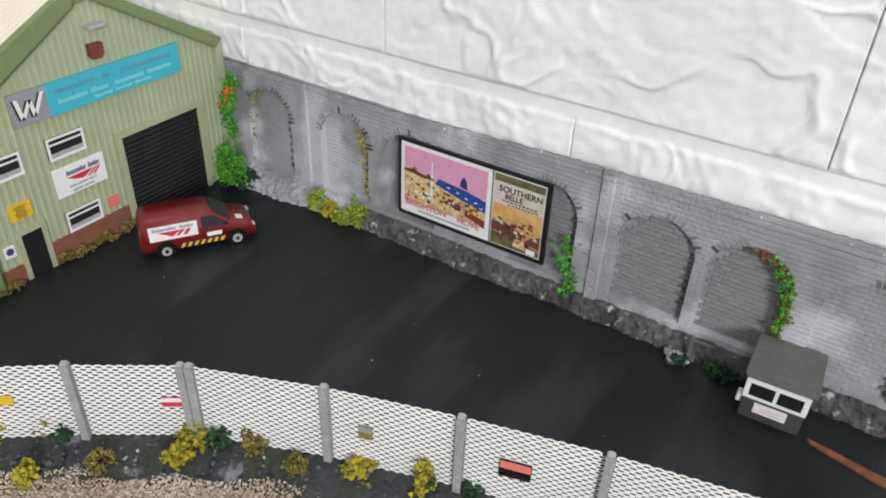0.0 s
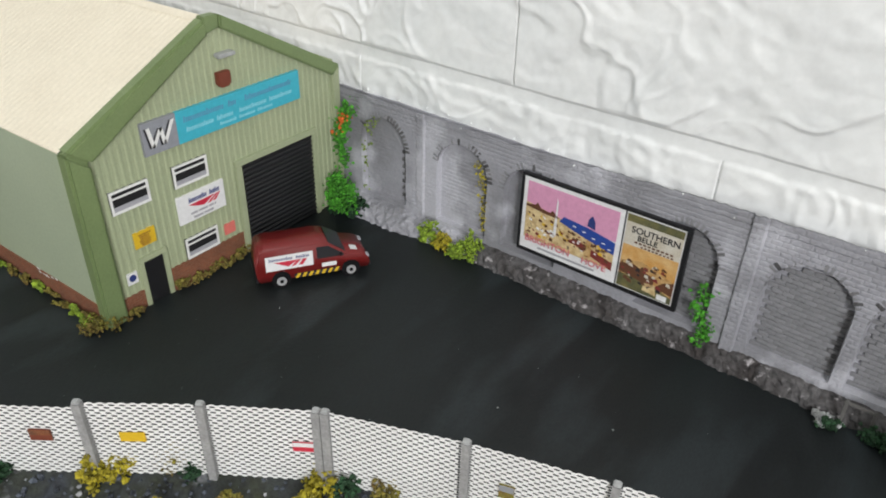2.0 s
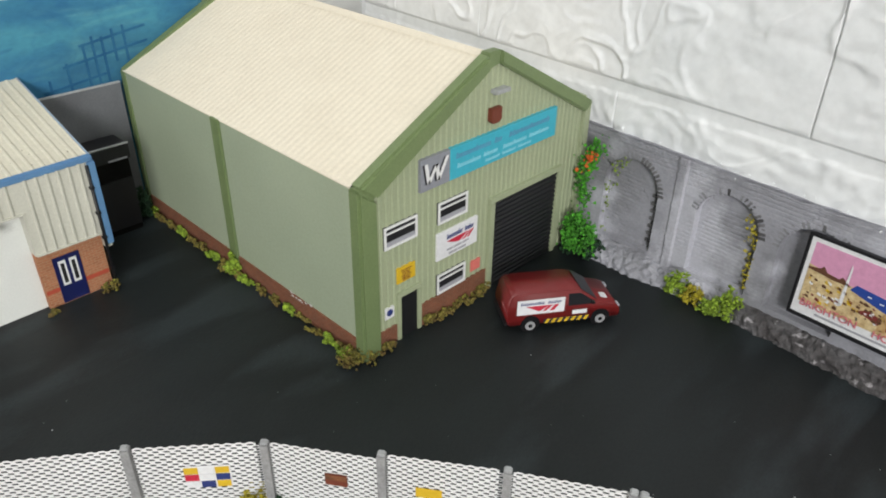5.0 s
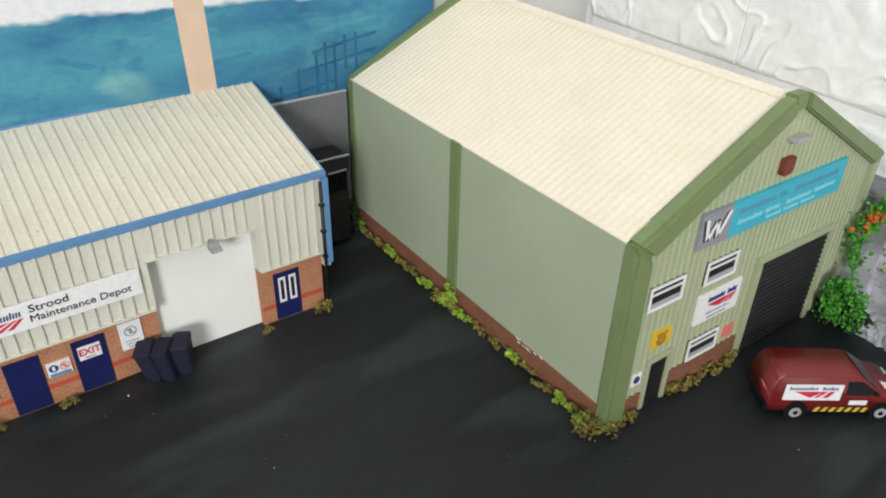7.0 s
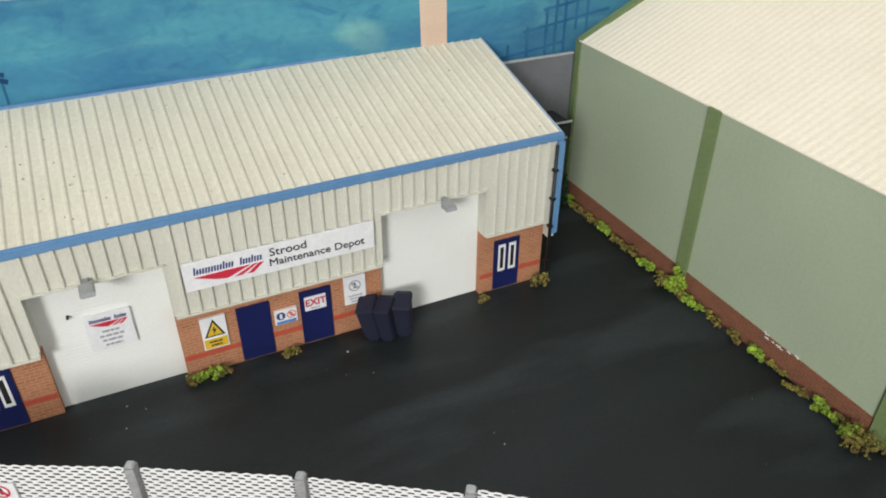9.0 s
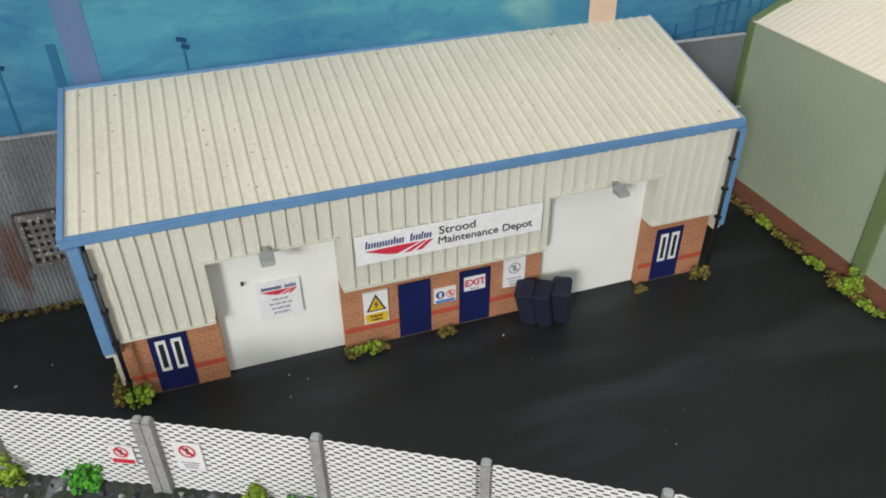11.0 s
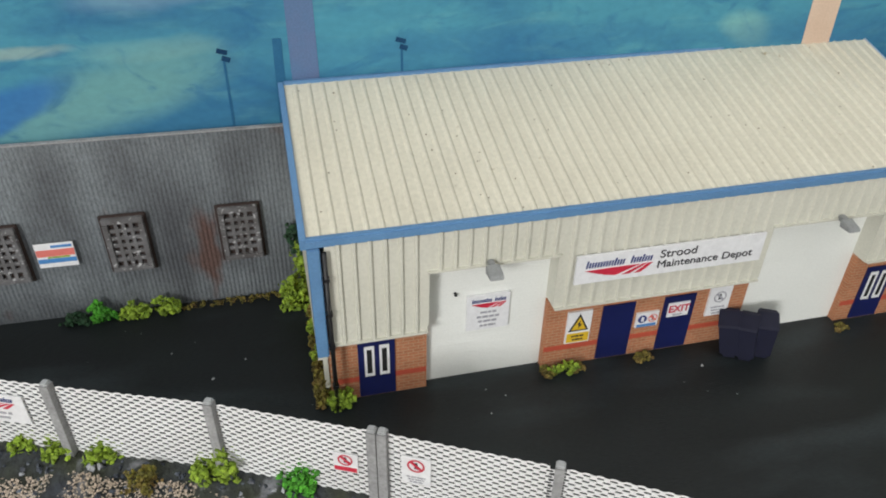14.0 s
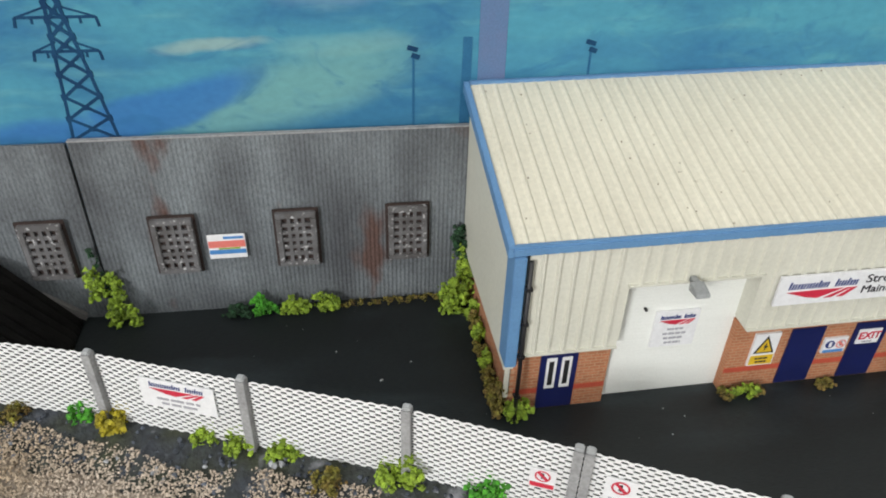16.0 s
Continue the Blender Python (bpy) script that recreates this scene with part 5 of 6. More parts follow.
    bm = prism([(-0.85, 1.42), (-0.68, 1.42), (-1.0, 1.12), (-1.15, 1.12)], yy, yy + 0.02, "XZ")
    bm = prism([(-0.6, 1.42), (-0.4, 1.42), (-0.62, 1.12), (-0.82, 1.12)], yy, yy + 0.02, "XZ", bm=bm)
    part("chevron_mark", bm, RED, pan, "slanted red bars")
    side_plate("door_plate", 0.28, 0.98, 0.78, 0.98, PAPER, 0.03, label="small white plate")
    st = side_plate("hazard_strip", -1.05, 1.12, 0.42, 0.64, BLACK_INK, 0.02, label="black and yellow hazard strip")
    yh = -(half(0.5) + 0.035)
    for i in range(7):
        x = -1.02 + i * 0.31
        part("hazard_stripe", prism([(x, 0.42), (x + 0.15, 0.42), (x + 0.27, 0.64), (x + 0.12, 0.64)], yh, yh + 0.02, "XZ"), YELLOW, st)
    bm = box(-0.17, 0.17, -0.2, 0.2, 0, 0.02)
    bmesh.ops.rotate(bm, verts=bm.verts, cent=(0, 0, 0), matrix=Matrix.Rotation(radians(15), 3, "Y"))
    bmesh.ops.translate(bm, verts=bm.verts, vec=(1.95, -0.45, 1.195))
    part("bonnet_mark", bm, PAPER, v, "small white mark on the bonnet")
    for s in (-1, 1):
        part("headlight", box(2.42, 2.64, s * 0.8 - 0.17, s * 0.8 + 0.17, 0.78, 0.95, 0.04), GREY_INK, v, "dull grey headlight")
        part("mirror", box(1.15, 1.3, s * 1.1 - 0.1, s * 1.1 + 0.1, 1.27, 1.42, 0.03), BLACK, v)
    part("bumper", box(2.5, 2.72, -1.0, 1.0, 0.34, 0.58, 0.06), BLACK, v, "black front bumper")
    part("bumper", box(-2.86, -2.7, -1.0, 1.0, 0.36, 0.6, 0.05), BLACK, v, "black rear bumper")


van()


def posters():
    w = thing("poster_board", "black framed hoarding with two vintage travel posters", "poster", wx(-10.85, 0.12, 1.65), WALL_TURN, local=True)
    # local: x along the wall, -y out from it
    part("board", box(-4.0, 4.0, -0.06, 0.06, 0, 3.95), BLACK, w, "black backing board")
    for b in ((-4.05, 4.05, 3.88, 4.02), (-4.05, 4.05, -0.05, 0.1), (-4.05, -3.92, 0.1, 3.88), (3.85, 4.05, 0.1, 3.88)):
        part("frame", box(b[0], b[1], -0.16, 0.05, b[2], b[3], 0.02), BLACK, w)
    PINK = plain("poster_pink", (0.66, 0.31, 0.47), 0.55)
    SAND = mat("poster_sand", (0.7, 0.56, 0.31), 0.55, second=(0.42, 0.27, 0.12), scale=420, amount=0.9, fine=0.2, third=(0.1, 0.07, 0.06), third_at=0.63, third_scale=500)
    SEA = plain("poster_sea", (0.02, 0.06, 0.3), 0.55)
    AMBER = mat("poster_amber", (0.4, 0.21, 0.065), 0.55, second=(0.6, 0.42, 0.2), scale=260, amount=0.9, fine=0.2, third=(0.13, 0.06, 0.02), third_at=0.58, third_scale=420)
    MAROON = plain("poster_maroon", (0.2, 0.035, 0.03), 0.55)
    ROSE = plain("poster_rose_letters", (0.62, 0.16, 0.2), 0.55)
    BEIGE_PRINT = mat("poster_beige", (0.6, 0.57, 0.5), 0.55, second=(0.5, 0.44, 0.34), scale=200, amount=0.8, fine=0.2)
    BROWN = plain("poster_brown", (0.12, 0.05, 0.025), 0.55)
    p = part("poster", box(-3.9, 1.12, -0.12, -0.06, 0.14, 3.86), PAPER, w, "seaside poster with pink sky and blue sea")

    def layer(name, pts, mt, k, parent):
        part(name, prism(pts, -0.12 - 0.012 * k, -0.12 - 0.012 * (k - 1), "XZ"), mt, parent)

    layer("sky", [(-3.7, 2.4), (0.92, 2.2), (0.92, 3.68), (-3.7, 3.68)], PINK, 1, p)
    layer("beach", [(-3.7, 0.75), (0.92, 0.75), (0.92, 1.6), (-0.9, 2.2), (-3.7, 2.62)], SAND, 2, p)
    layer("sea", [(-1.9, 2.2), (-0.6, 1.85), (0.92, 1.55), (0.92, 2.15), (-0.3, 2.38), (-1.7, 2.5)], SEA, 3, p)
    layer("promenade", [(-1.4, 1.42), (0.92, 0.72), (0.92, 1.12), (-1.0, 1.62)], MAROON, 3, p)
    layer("tower", [(-2.16, 1.3), (-2.0, 1.3), (-2.04, 3.1), (-2.1, 3.3)], PAPER, 4, p)
    layer("dome", [(-0.5, 2.5), (-0.1, 2.42), (-0.14, 2.8), (-0.3, 3.05), (-0.46, 2.85)], BLUE_INK, 4, p)
    layer("pavilion", [(-0.5, 0.95), (-0.15, 0.95), (-0.2, 1.75), (-0.42, 1.8)], AMBER, 4, p)
    layer("skyline", [(-3.7, 2.5), (-3.2, 2.6), (-3.1, 2.75), (-2.9, 2.5), (-2.4, 2.45), (-2.3, 2.6), (-1.9, 2.3), (-2.6, 2.3), (-3.7, 2.42)], BROWN, 4, p)
    rr = random.Random(3)
    for mt, n in ((BROWN, 44), (PAPER, 16), (YELLOW, 18), (MAROON, 12)):
        bm = None
        for _ in range(n):
            x, z = rr.uniform(-3.6, 0.6), rr.uniform(1.0, 2.3)
            if z > 2.35 - 0.2 * (x + 3.7):
                z -= 0.6
            a = rr.uniform(0.04, 0.13)
            bm = prism([(x, z), (x + a * 1.6, z - a * 0.4), (x + a * 1.5, z + a * 0.6), (x + a * 0.2, z + a)], -0.168, -0.156, "XZ", bm=bm)
        tagged(part("beach_detail", bm, mt, p), kind="stuff")
    bm = None
    for x, z in ((-1.2, 2.2), (-0.2, 1.95), (0.3, 1.9), (0.6, 1.7), (-0.7, 2.1)):
        bm = box(x, x + 0.16, -0.168, -0.156, z, z + 0.05, bm=bm)
    part("foam_fleck", bm, PAPER, p)
    out = Matrix.Rotation(radians(90), 4, "X")
    lettering("BRIGHTON", 0.48, ROSE, p, (-2.4, -0.175, 0.74), out)
    lettering("HOVE", 0.47, ROSE, p, (0.05, -0.175, 0.7), out)
    part("print_line", box(-2.9, 0.1, -0.135, -0.12, 0.32, 0.42), GREY_INK, p, "thin line of print")
    p = part("poster", box(1.2, 3.84, -0.1, -0.06, 0.14, 3.86), PAPER, w, "amber railway poster with dark title")
    ORANGE = mat("poster_orange", (0.55, 0.27, 0.06), 0.55, second=(0.66, 0.44, 0.2), scale=170, amount=0.9, fine=0.2)
    MOSS = mat("poster_moss", (0.085, 0.09, 0.045), 0.55, second=(0.2, 0.17, 0.06), scale=190, amount=0.9, fine=0.2)
    layer("ground", [(1.26, 0.2), (3.78, 0.2), (3.78, 2.35), (1.26, 2.35)], AMBER, 0.5, p)
    layer("title_ground", [(1.26, 2.35), (3.78, 2.35), (3.78, 3.45), (1.26, 3.45)], BEIGE_PRINT, 0.5, p)
    layer("top_band", [(1.26, 3.45), (3.78, 3.45), (3.78, 3.8), (1.26, 3.8)], MOSS, 0.5, p)
    layer("evening_sky", [(1.26, 1.5), (2.2, 1.75), (3.78, 1.3), (3.78, 2.35), (1.26, 2.35)], ORANGE, 1.0, p)
    lettering("SOUTHERN", 0.42, BLACK_INK, p, (2.62, -0.134, 3.12), out, bold=0.012)
    lettering("BELLE", 0.36, BLACK_INK, p, (2.3, -0.134, 2.78), out, bold=0.012)
    bm = None
    for i in range(9):
        bm = box(1.75 + i * 0.2, 1.75 + i * 0.2 + 0.13, -0.14, -0.1, 2.52, 2.6, bm=bm)
        bm = box(2.05 + i * 0.17, 2.05 + i * 0.17 + 0.1, -0.14, -0.1, 2.38, 2.45, bm=bm)
    tagged(part("title_print", bm, BROWN, p, "row of small dark print"), kind="stuff")
    layer("carriage", [(1.26, 0.95), (2.9, 0.7), (2.9, 1.15), (1.9, 1.5), (1.26, 1.35)], BROWN, 1.5, p)
    layer("carriage", [(3.0, 0.8), (3.78, 0.6), (3.78, 1.3), (3.3, 1.1)], BROWN, 1.5, p)
    layer("shade", [(1.26, 0.2), (3.78, 0.2), (3.78, 0.5), (2.4, 0.95), (1.26, 0.85)], MOSS, 1.4, p)
    layer("lit_patch", [(2.45, 0.4), (3.1, 0.35), (3.0, 0.85), (2.5, 0.8)], SAND, 1.6, p)
    for mt, n in ((BROWN, 16), (BLACK_INK, 8), (BEIGE_PRINT, 9), (MAROON, 8)):
        bm = None
        for _ in range(n):
            x, z, a = rr.uniform(1.3, 3.5), rr.uniform(0.55, 1.75), rr.uniform(0.05, 0.17)
            bm = prism([(x, z), (x + a * 1.6, z - a * 0.3), (x + a * 1.3, z + a * 0.8), (x + a * 0.3, z + a)], -0.146, -0.134, "XZ", bm=bm)
        tagged(part("poster_detail", bm, mt, p), kind="stuff")
    layer("price_patch", [(3.15, 0.25), (3.6, 0.25), (3.6, 0.5), (3.15, 0.5)], PAPER, 2.5, p)


posters()


def hut():
    h = thing("yard_hut", "small grey hut with white-framed twin windows", "hut", (3.85, 26.5, 0), 0.5, local=True)
    part("wall", prism([(-1.1, -1.15), (1.1, -1.15), (1.1, 1.15), (-1.1, 1.15)], 0, 2.15, "XY", 0.05), HUT_WALL, h, "dark grey walls")
    bm = prism([(-1.32, 2.02), (1.32, 2.12), (1.32, 2.26), (-1.32, 2.3)], -1.24, 1.28, "YZ", 0.05)
    part("roof", bm, HUT_GREY, h, "worn pale grey roof")
    f = part("window_frame", box(-1.12, 1.12, -1.24, -1.15, 1.02, 1.92, 0.02), WHITE, h, "white window frame")
    for a in (-0.92, 0.07):
        part("pane", box(a, a + 0.85, -1.26, -1.2, 1.2, 1.75), VAN_GLASS, f, "dark pane")
    pl = part("plate", box(-0.62, 0.55, -1.22, -1.15, 0.42, 0.86, 0.01), PAPER, h, "white plate with faded print")
    for z in (0.55, 0.68):
        part("print_line", box(-0.4, 0.33, -1.235, -1.22, z, z + 0.05), FAINT_PINK, pl)
    part("side_box", box(-1.3, -1.1, -1.05, -0.75, 0.55, 1.0, 0.03), WHITE, h, "small white side box")


hut()


def bins():
    def one(at, rz, lean):
        b = thing("wheelie_bin", "dark navy wheelie bin beside the depot wall", "bin", at, rz, group="bins by the depot", local=True)
        b.matrix_world = b.matrix_world @ Matrix.Rotation(radians(lean), 4, "X") @ Matrix.Diagonal((1.05, 1.0, 0.84, 1))
        bm = bmesh.new()
        lo = [bm.verts.new((x * 0.31, y * 0.31, 0.12)) for x, y in ((-1, -1), (1, -1), (1, 1), (-1, 1))]
        hi = [bm.verts.new((x * 0.4, y * 0.34, 1.72)) for x, y in ((-1, -1), (1, -1), (1, 1), (-1, 1))]
        bm.faces.new(lo)
        bm.faces.new(hi)
        for i in range(4):
            bm.faces.new((lo[i], lo[(i + 1) % 4], hi[(i + 1) % 4], hi[i]))
        bmesh.ops.bevel(bm, geom=bm.edges[:], offset=0.04, segments=2, affect="EDGES")
        part("body", bm, BINS, b)
        part("lid", prism([(-0.42, 1.7), (0.44, 1.7), (0.42, 1.78), (-0.3, 2.0), (-0.46, 1.92)], -0.36, 0.36, "XZ", 0.03), BINS, b)
        part("handle", rod((-0.52, -0.3, 1.86), (-0.52, 0.3, 1.86), 0.05, 8), BINS, b)
        for s in (-1, 1):
            part("wheel", rod((-0.26, s * 0.2, 0.13), (-0.26, s * 0.28, 0.13), 0.13, 14), TYRE, b)
        part("base", box(-0.1, 0.28, -0.2, 0.2, 0, 0.13), BINS, b)

    one((-39.0, 1.0, 0.06), -34, 12)
    one((-38.72, 1.5, 0.05), -40, 9)
    one((-38.78, 2.15, 0.03), -30, 3)


bins()


def sleepers():
    """Dark timbers stacked in a slope against the corrugated wall."""
    s = thing("timber_stack", "black timber stack sloping against the corrugated wall", "timber", (-44.6, -31.0, 0))
    rnd = random.Random(2)
    for i in range(9):
        x = -45.55 + i * 0.38
        bm = prism([(-34.5, 0), (-28.2, 0), (-28.25, 0.3), (-30.3, 2.85 + rnd.uniform(-0.2, 0.2)), (-34.5, 5.5)], x, x + 0.33, "YZ", 0.03)
        part("timber", bm, TIMBER, s)
    part("edge_beam", prism([(-28.1, 0.15), (-28.0, 0.4), (-34.5, 5.95), (-34.5, 5.55)], -45.75, -45.55, "YZ", 0.02), HUT_GREY, s, "grey edge beam")


sleepers()


def stacked_crate():
    c = thing("dark_container", "black container with a grey top edge in the gap", "container", (-44.9, 11.6, 0))
    part("body", box(-45.7, -44.2, 9.6, 12.75, 0, 4.3, 0.06), TIMBER, c)
    part("side", box(-44.2, -44.05, 9.6, 12.7, 0.4, 3.2, 0.02), BLACK, c, "black lower side")
    part("top", box(-45.7, -44.0, 9.55, 12.8, 4.3, 5.1, 0.05), BLACK, c)
    part("edge", box(-44.06, -43.97, 9.55, 12.8, 5.14, 5.22), FLOOD_GREY, c, "pale line along the top edge")
    part("stripe", box(-44.05, -43.98, 11.6, 12.6, 4.35, 4.45), GREY_INK, c, "pale stripe")


stacked_crate()

# rusty strip and a broken bench along the kerb
bm = prism([(5.3, 25.45), (8.2, 24.85), (13, 23.6), (13, 23.15), (8.1, 24.45), (5.4, 25.2)], 0.0, 0.1, "XY", 0.03)
single("rusty_strip", bm, RUST, "rusty orange-brown metal strip lying on asphalt", "scrap metal", (8, 24.6, 0))
bench = thing("broken_rail", "small grey broken rail leaning at the kerb", "scrap", wx(0.9, 0.75, 0), WALL_TURN, local=True)
for x in (-0.5, 0.5):
    part("upright", box(x - 0.06, x + 0.06, -0.06, 0.06, 0, 1.35, 0.01), HUT_GREY, bench)
part("crossbar", box(-0.6, 0.6, -0.05, 0.05, 1.15, 1.27, 0.01), HUT_GREY, bench)


# ---- plants ----
def ico_template():
    bm = bmesh.new()
    bmesh.ops.create_icosphere(bm, subdivisions=1, radius=1)
    vs = np.array([v.co[:] for v in bm.verts])
    fs = np.array([[v.index for v in f.verts] for f in bm.faces])
    bm.free()
    return vs, fs


ICO_V, ICO_F = ico_template()
LEAF_V = np.array([(-0.5, 0, 0), (0, -0.38, 0.12), (0.6, 0, 0), (0, 0.38, 0.12)])
LEAF_F = np.array([[0, 1, 2], [0, 2, 3]])


OCTA = (np.array([(1, 0, 0), (-1, 0, 0), (0, 1, 0), (0, -1, 0), (0, 0, 1), (0, 0, -1)], float), np.array([[0, 2, 4], [2, 1, 4], [1, 3, 4], [3, 0, 4], [2, 0, 5], [1, 2, 5], [3, 1, 5], [0, 3, 5]]))


def chunks(rng, centres, sizes, leafy=0.5, lump=None):
    """Many small torn foam chunks and flat leaf flakes, as points and triangles in centimetres."""
    vs, fs, n = [], [], 0
    lump_v, lump_f = lump or (ICO_V, ICO_F)
    for c, s in zip(centres, sizes):
        q = rng.normal(size=(3, 3))
        q, _ = np.linalg.qr(q)
        if rng.random() < leafy:
            v, f = LEAF_V * s * rng.uniform(1.2, 2.2), LEAF_F
        else:
            v, f = lump_v * (s * rng.uniform(0.4, 1.35, size=(len(lump_v), 1))), lump_f
        vs.append(v @ q + c)
        fs.append(f + n)
        n += len(v)
    return np.concatenate(vs), np.concatenate(fs)


def mesh_from(name, v, f, material, at=(0, 0, 0)):
    me = bpy.data.meshes.new(name)
    me.from_pydata(((v - np.array(at)) * CM).tolist(), [], f.tolist())
    me.materials.append(material)
    return me


def clump(at, r, h, material, label, n=None, seed=0, flat=None, name="weed_clump", group="weeds", grain=0.11):
    """An uneven plant of foam: lumps within lumps, with gaps."""
    rng = np.random.default_rng(seed + int(abs(at[0]) * 31 + abs(at[1]) * 57))
    n = int((n or int(40 + 160 * r * max(h, 0.5))) * 2.2)
    grain *= 0.68 if material == LEAF_OLIVE else 0.92
    k = max(3, int(n / 14))
    lumps = rng.uniform(-1, 1, size=(k, 3)) * (r * 0.75, (flat or r) * 0.75, h * 0.42) + (0, 0, h * 0.5)
    c = lumps[rng.integers(0, k, n)] + rng.normal(size=(n, 3)) * (r * 0.17, (flat or r) * 0.17, h * 0.12)
    c[:, 2] = np.abs(c[:, 2])
    c[:, 2] *= 1 - 0.35 * np.clip(np.hypot(c[:, 0] / r, c[:, 1] / (flat or r)), 0, 1.2)
    c[: n // 6, 2] *= 0.15
    v, f = chunks(rng, c, rng.uniform(0.5, 1.2, n) * grain)
    v[:, 2] -= min(0.0, v[:, 2].min()) if at[2] < 0.01 else 0
    ob = new(name, mesh_from(name, v, f, material))
    ob.location = [a * CM for a in at]
    return tagged(ob, label, "plant", group)


def vine(points, width, material, label, n, seed, grain=0.09, name="climbing_plant"):
    """Foam climbing along a line of places."""
    rng = np.random.default_rng(seed)
    p = np.array(points, float)
    n = int(n * 1.7)
    t = rng.uniform(0, len(p) - 1.001, n)
    i = t.astype(int)
    grain *= 0.85
    c = p[i] + (p[i + 1] - p[i]) * (t - i)[:, None] + rng.normal(size=(n, 3)) * (width * 0.5, 0.09, width * 0.45)
    v, f = chunks(rng, c, rng.uniform(0.5, 1.25, n) * grain)
    at = (float(p[0][0]), float(p[0][1]), float(min(q[2] for q in points)))
    ob = new(name, mesh_from(name, v, f, material, at))
    ob.location = [a * CM for a in at]
    return tagged(ob, label, "plant", "climbing plants")


OLIVE_L, LIME_L, YEL_L, GREEN_L, DARK_L = ("low olive moss growing at the wall foot", "bright lime foam weed on the ground", "yellow foam weed on the verge",
                                           "bright green foam weed on the ground", "dark green foam weed on the verge")
# along the green shed
rnd = random.Random(8)
for i in range(17):
    x = -27.6 - i * 1.1
    m_, l_ = ((LEAF_OLIVE, OLIVE_L), (LEAF_LIME, LIME_L), (LEAF_OLIVE, OLIVE_L))[i % 3]
    clump((x, 13.82 + rnd.uniform(-0.06, 0.06), 0), 0.6, rnd.uniform(0.2, 0.5), m_, l_, 52, i, 0.22)
clump((-45.3, 13.45, 0), 0.45, 2.0, LEAF_DARK, "dark green bush at the shed's back corner", 150, 4, 0.4, "bush", "bushes")
clump((-27.2, 13.6, 0), 0.6, 0.75, LEAF_OLIVE, OLIVE_L, 110, 3)
clump((-27.5, 13.55, 0), 0.35, 0.6, LEAF_LIME, LIME_L, 40, 3)
clump((-26.9, 13.9, 0), 0.8, 0.8, LEAF_OLIVE, OLIVE_L, 120, 5)
clump((-36.6, 13.7, 0), 0.45, 1.5, LEAF_LIME, LIME_L, 110, 6, 0.32)
clump((-36.9, 13.6, 0), 0.5, 0.7, LEAF_OLIVE, OLIVE_L, 80, 7, 0.35)
for i, y in enumerate((14.6, 15.4, 17.9, 18.7, 19.5, 20.3, 21.1, 21.7)):
    clump((-26.65, y, 0), 0.28, rnd.uniform(0.3, 0.6), LEAF_OLIVE, OLIVE_L, 60, i + 40, 0.5)
# beside the shed, against the arched wall
clump((-25.6, 28.25, 0), 1.2, 1.5, LEAF_DARK, "dark green foam bush against the arched wall", 300, 11, 0.75, "bush", "bushes")
clump((-25.5, 27.7, 0.5), 1.0, 2.3, LEAF, "bright green foam bush against the arched wall", 420, 12, 0.6, "bush", "bushes")
vine([(-26.1, 28.6, 2.6), (-26.2, 28.6, 4.4), (-26.0, 28.6, 5.3), (-25.4, 28.6, 6.2)], 0.55, LEAF, "green climber with orange berries beside the shed", 190, 13, 0.14)
vine([(-26.2, 28.4, 4.3), (-25.9, 28.35, 5.2), (-25.3, 28.4, 6.2)], 0.45, BERRY, "orange berries on a green climber", 16, 14, 0.13)
vine([wx(-25.0, 0.1, 1.2), wx(-25.1, 0.1, 3.6), wx(-24.9, 0.1, 4.8), wx(-24.2, 0.1, 5.6)], 0.3, LEAF_LIME, "thin pale climber on a blind arch", 46, 15, 0.08)
for u, v_, r, h in ((-19.9, 0.75, 0.6, 1.5), (-19.0, 0.8, 0.5, 1.1), (-17.3, 0.75, 0.7, 1.6), (-18.1, 0.9, 0.4, 0.7)):
    clump(wx(u, v_, 0), r, h, LEAF_YELLOW if u == -19.0 else LEAF_LIME, "yellow-green foam weed on the rubble kerb", 130, 20, 0.4)
vine([wx(-17.0, 0.1, 1.6), wx(-17.1, 0.1, 3.0), wx(-17.2, 0.1, 4.2), wx(-17.6, 0.1, 5.2)], 0.2, LEAF_YELLOW, "thin yellow climber on a blind arch", 60, 21, 0.09)
vine([wx(-5.6, 0.3, 0.6), wx(-5.4, 0.2, 1.4), wx(-5.9, 0.1, 2.2), wx(-5.8, 0.1, 3.3)], 0.42, LEAF, "green climber beside the posters", 120, 22, 0.11)
vine([wx(3.1, 0.1, 2.3), wx(3.2, 0.1, 3.6), wx(2.95, 0.1, 4.7), wx(2.3, 0.1, 5.5)], 0.28, LEAF, "green climber round a blind arch", 130, 23, 0.1)
vine([wx(2.9, 0.1, 4.9), wx(2.3, 0.1, 5.5), wx(1.6, 0.1, 5.7)], 0.2, RUST, "withered brown climber round a blind arch", 40, 24, 0.09)
vine([wx(3.1, 0.12, 2.4), wx(3.25, 0.12, 3.4), wx(3.0, 0.12, 4.6)], 0.3, LEAF_OLIVE, "olive climber round a blind arch", 50, 27, 0.09)
clump(wx(1.7, 0.9, 0), 0.7, 0.9, LEAF_DARK, "dark green weed at the rubble kerb", 110, 25, 0.4)
clump(wx(0.0, 1.0, 0), 0.55, 0.3, FLOOD_GREY, "pale crumbled plaster lying at the rubble kerb", 70, 28, 0.4, "rubble_heap", "rubble")
clump(wx(0.1, 1.15, 0), 0.4, 0.4, LEAF_DARK, "dark green weed at the rubble kerb", 50, 26, 0.4)
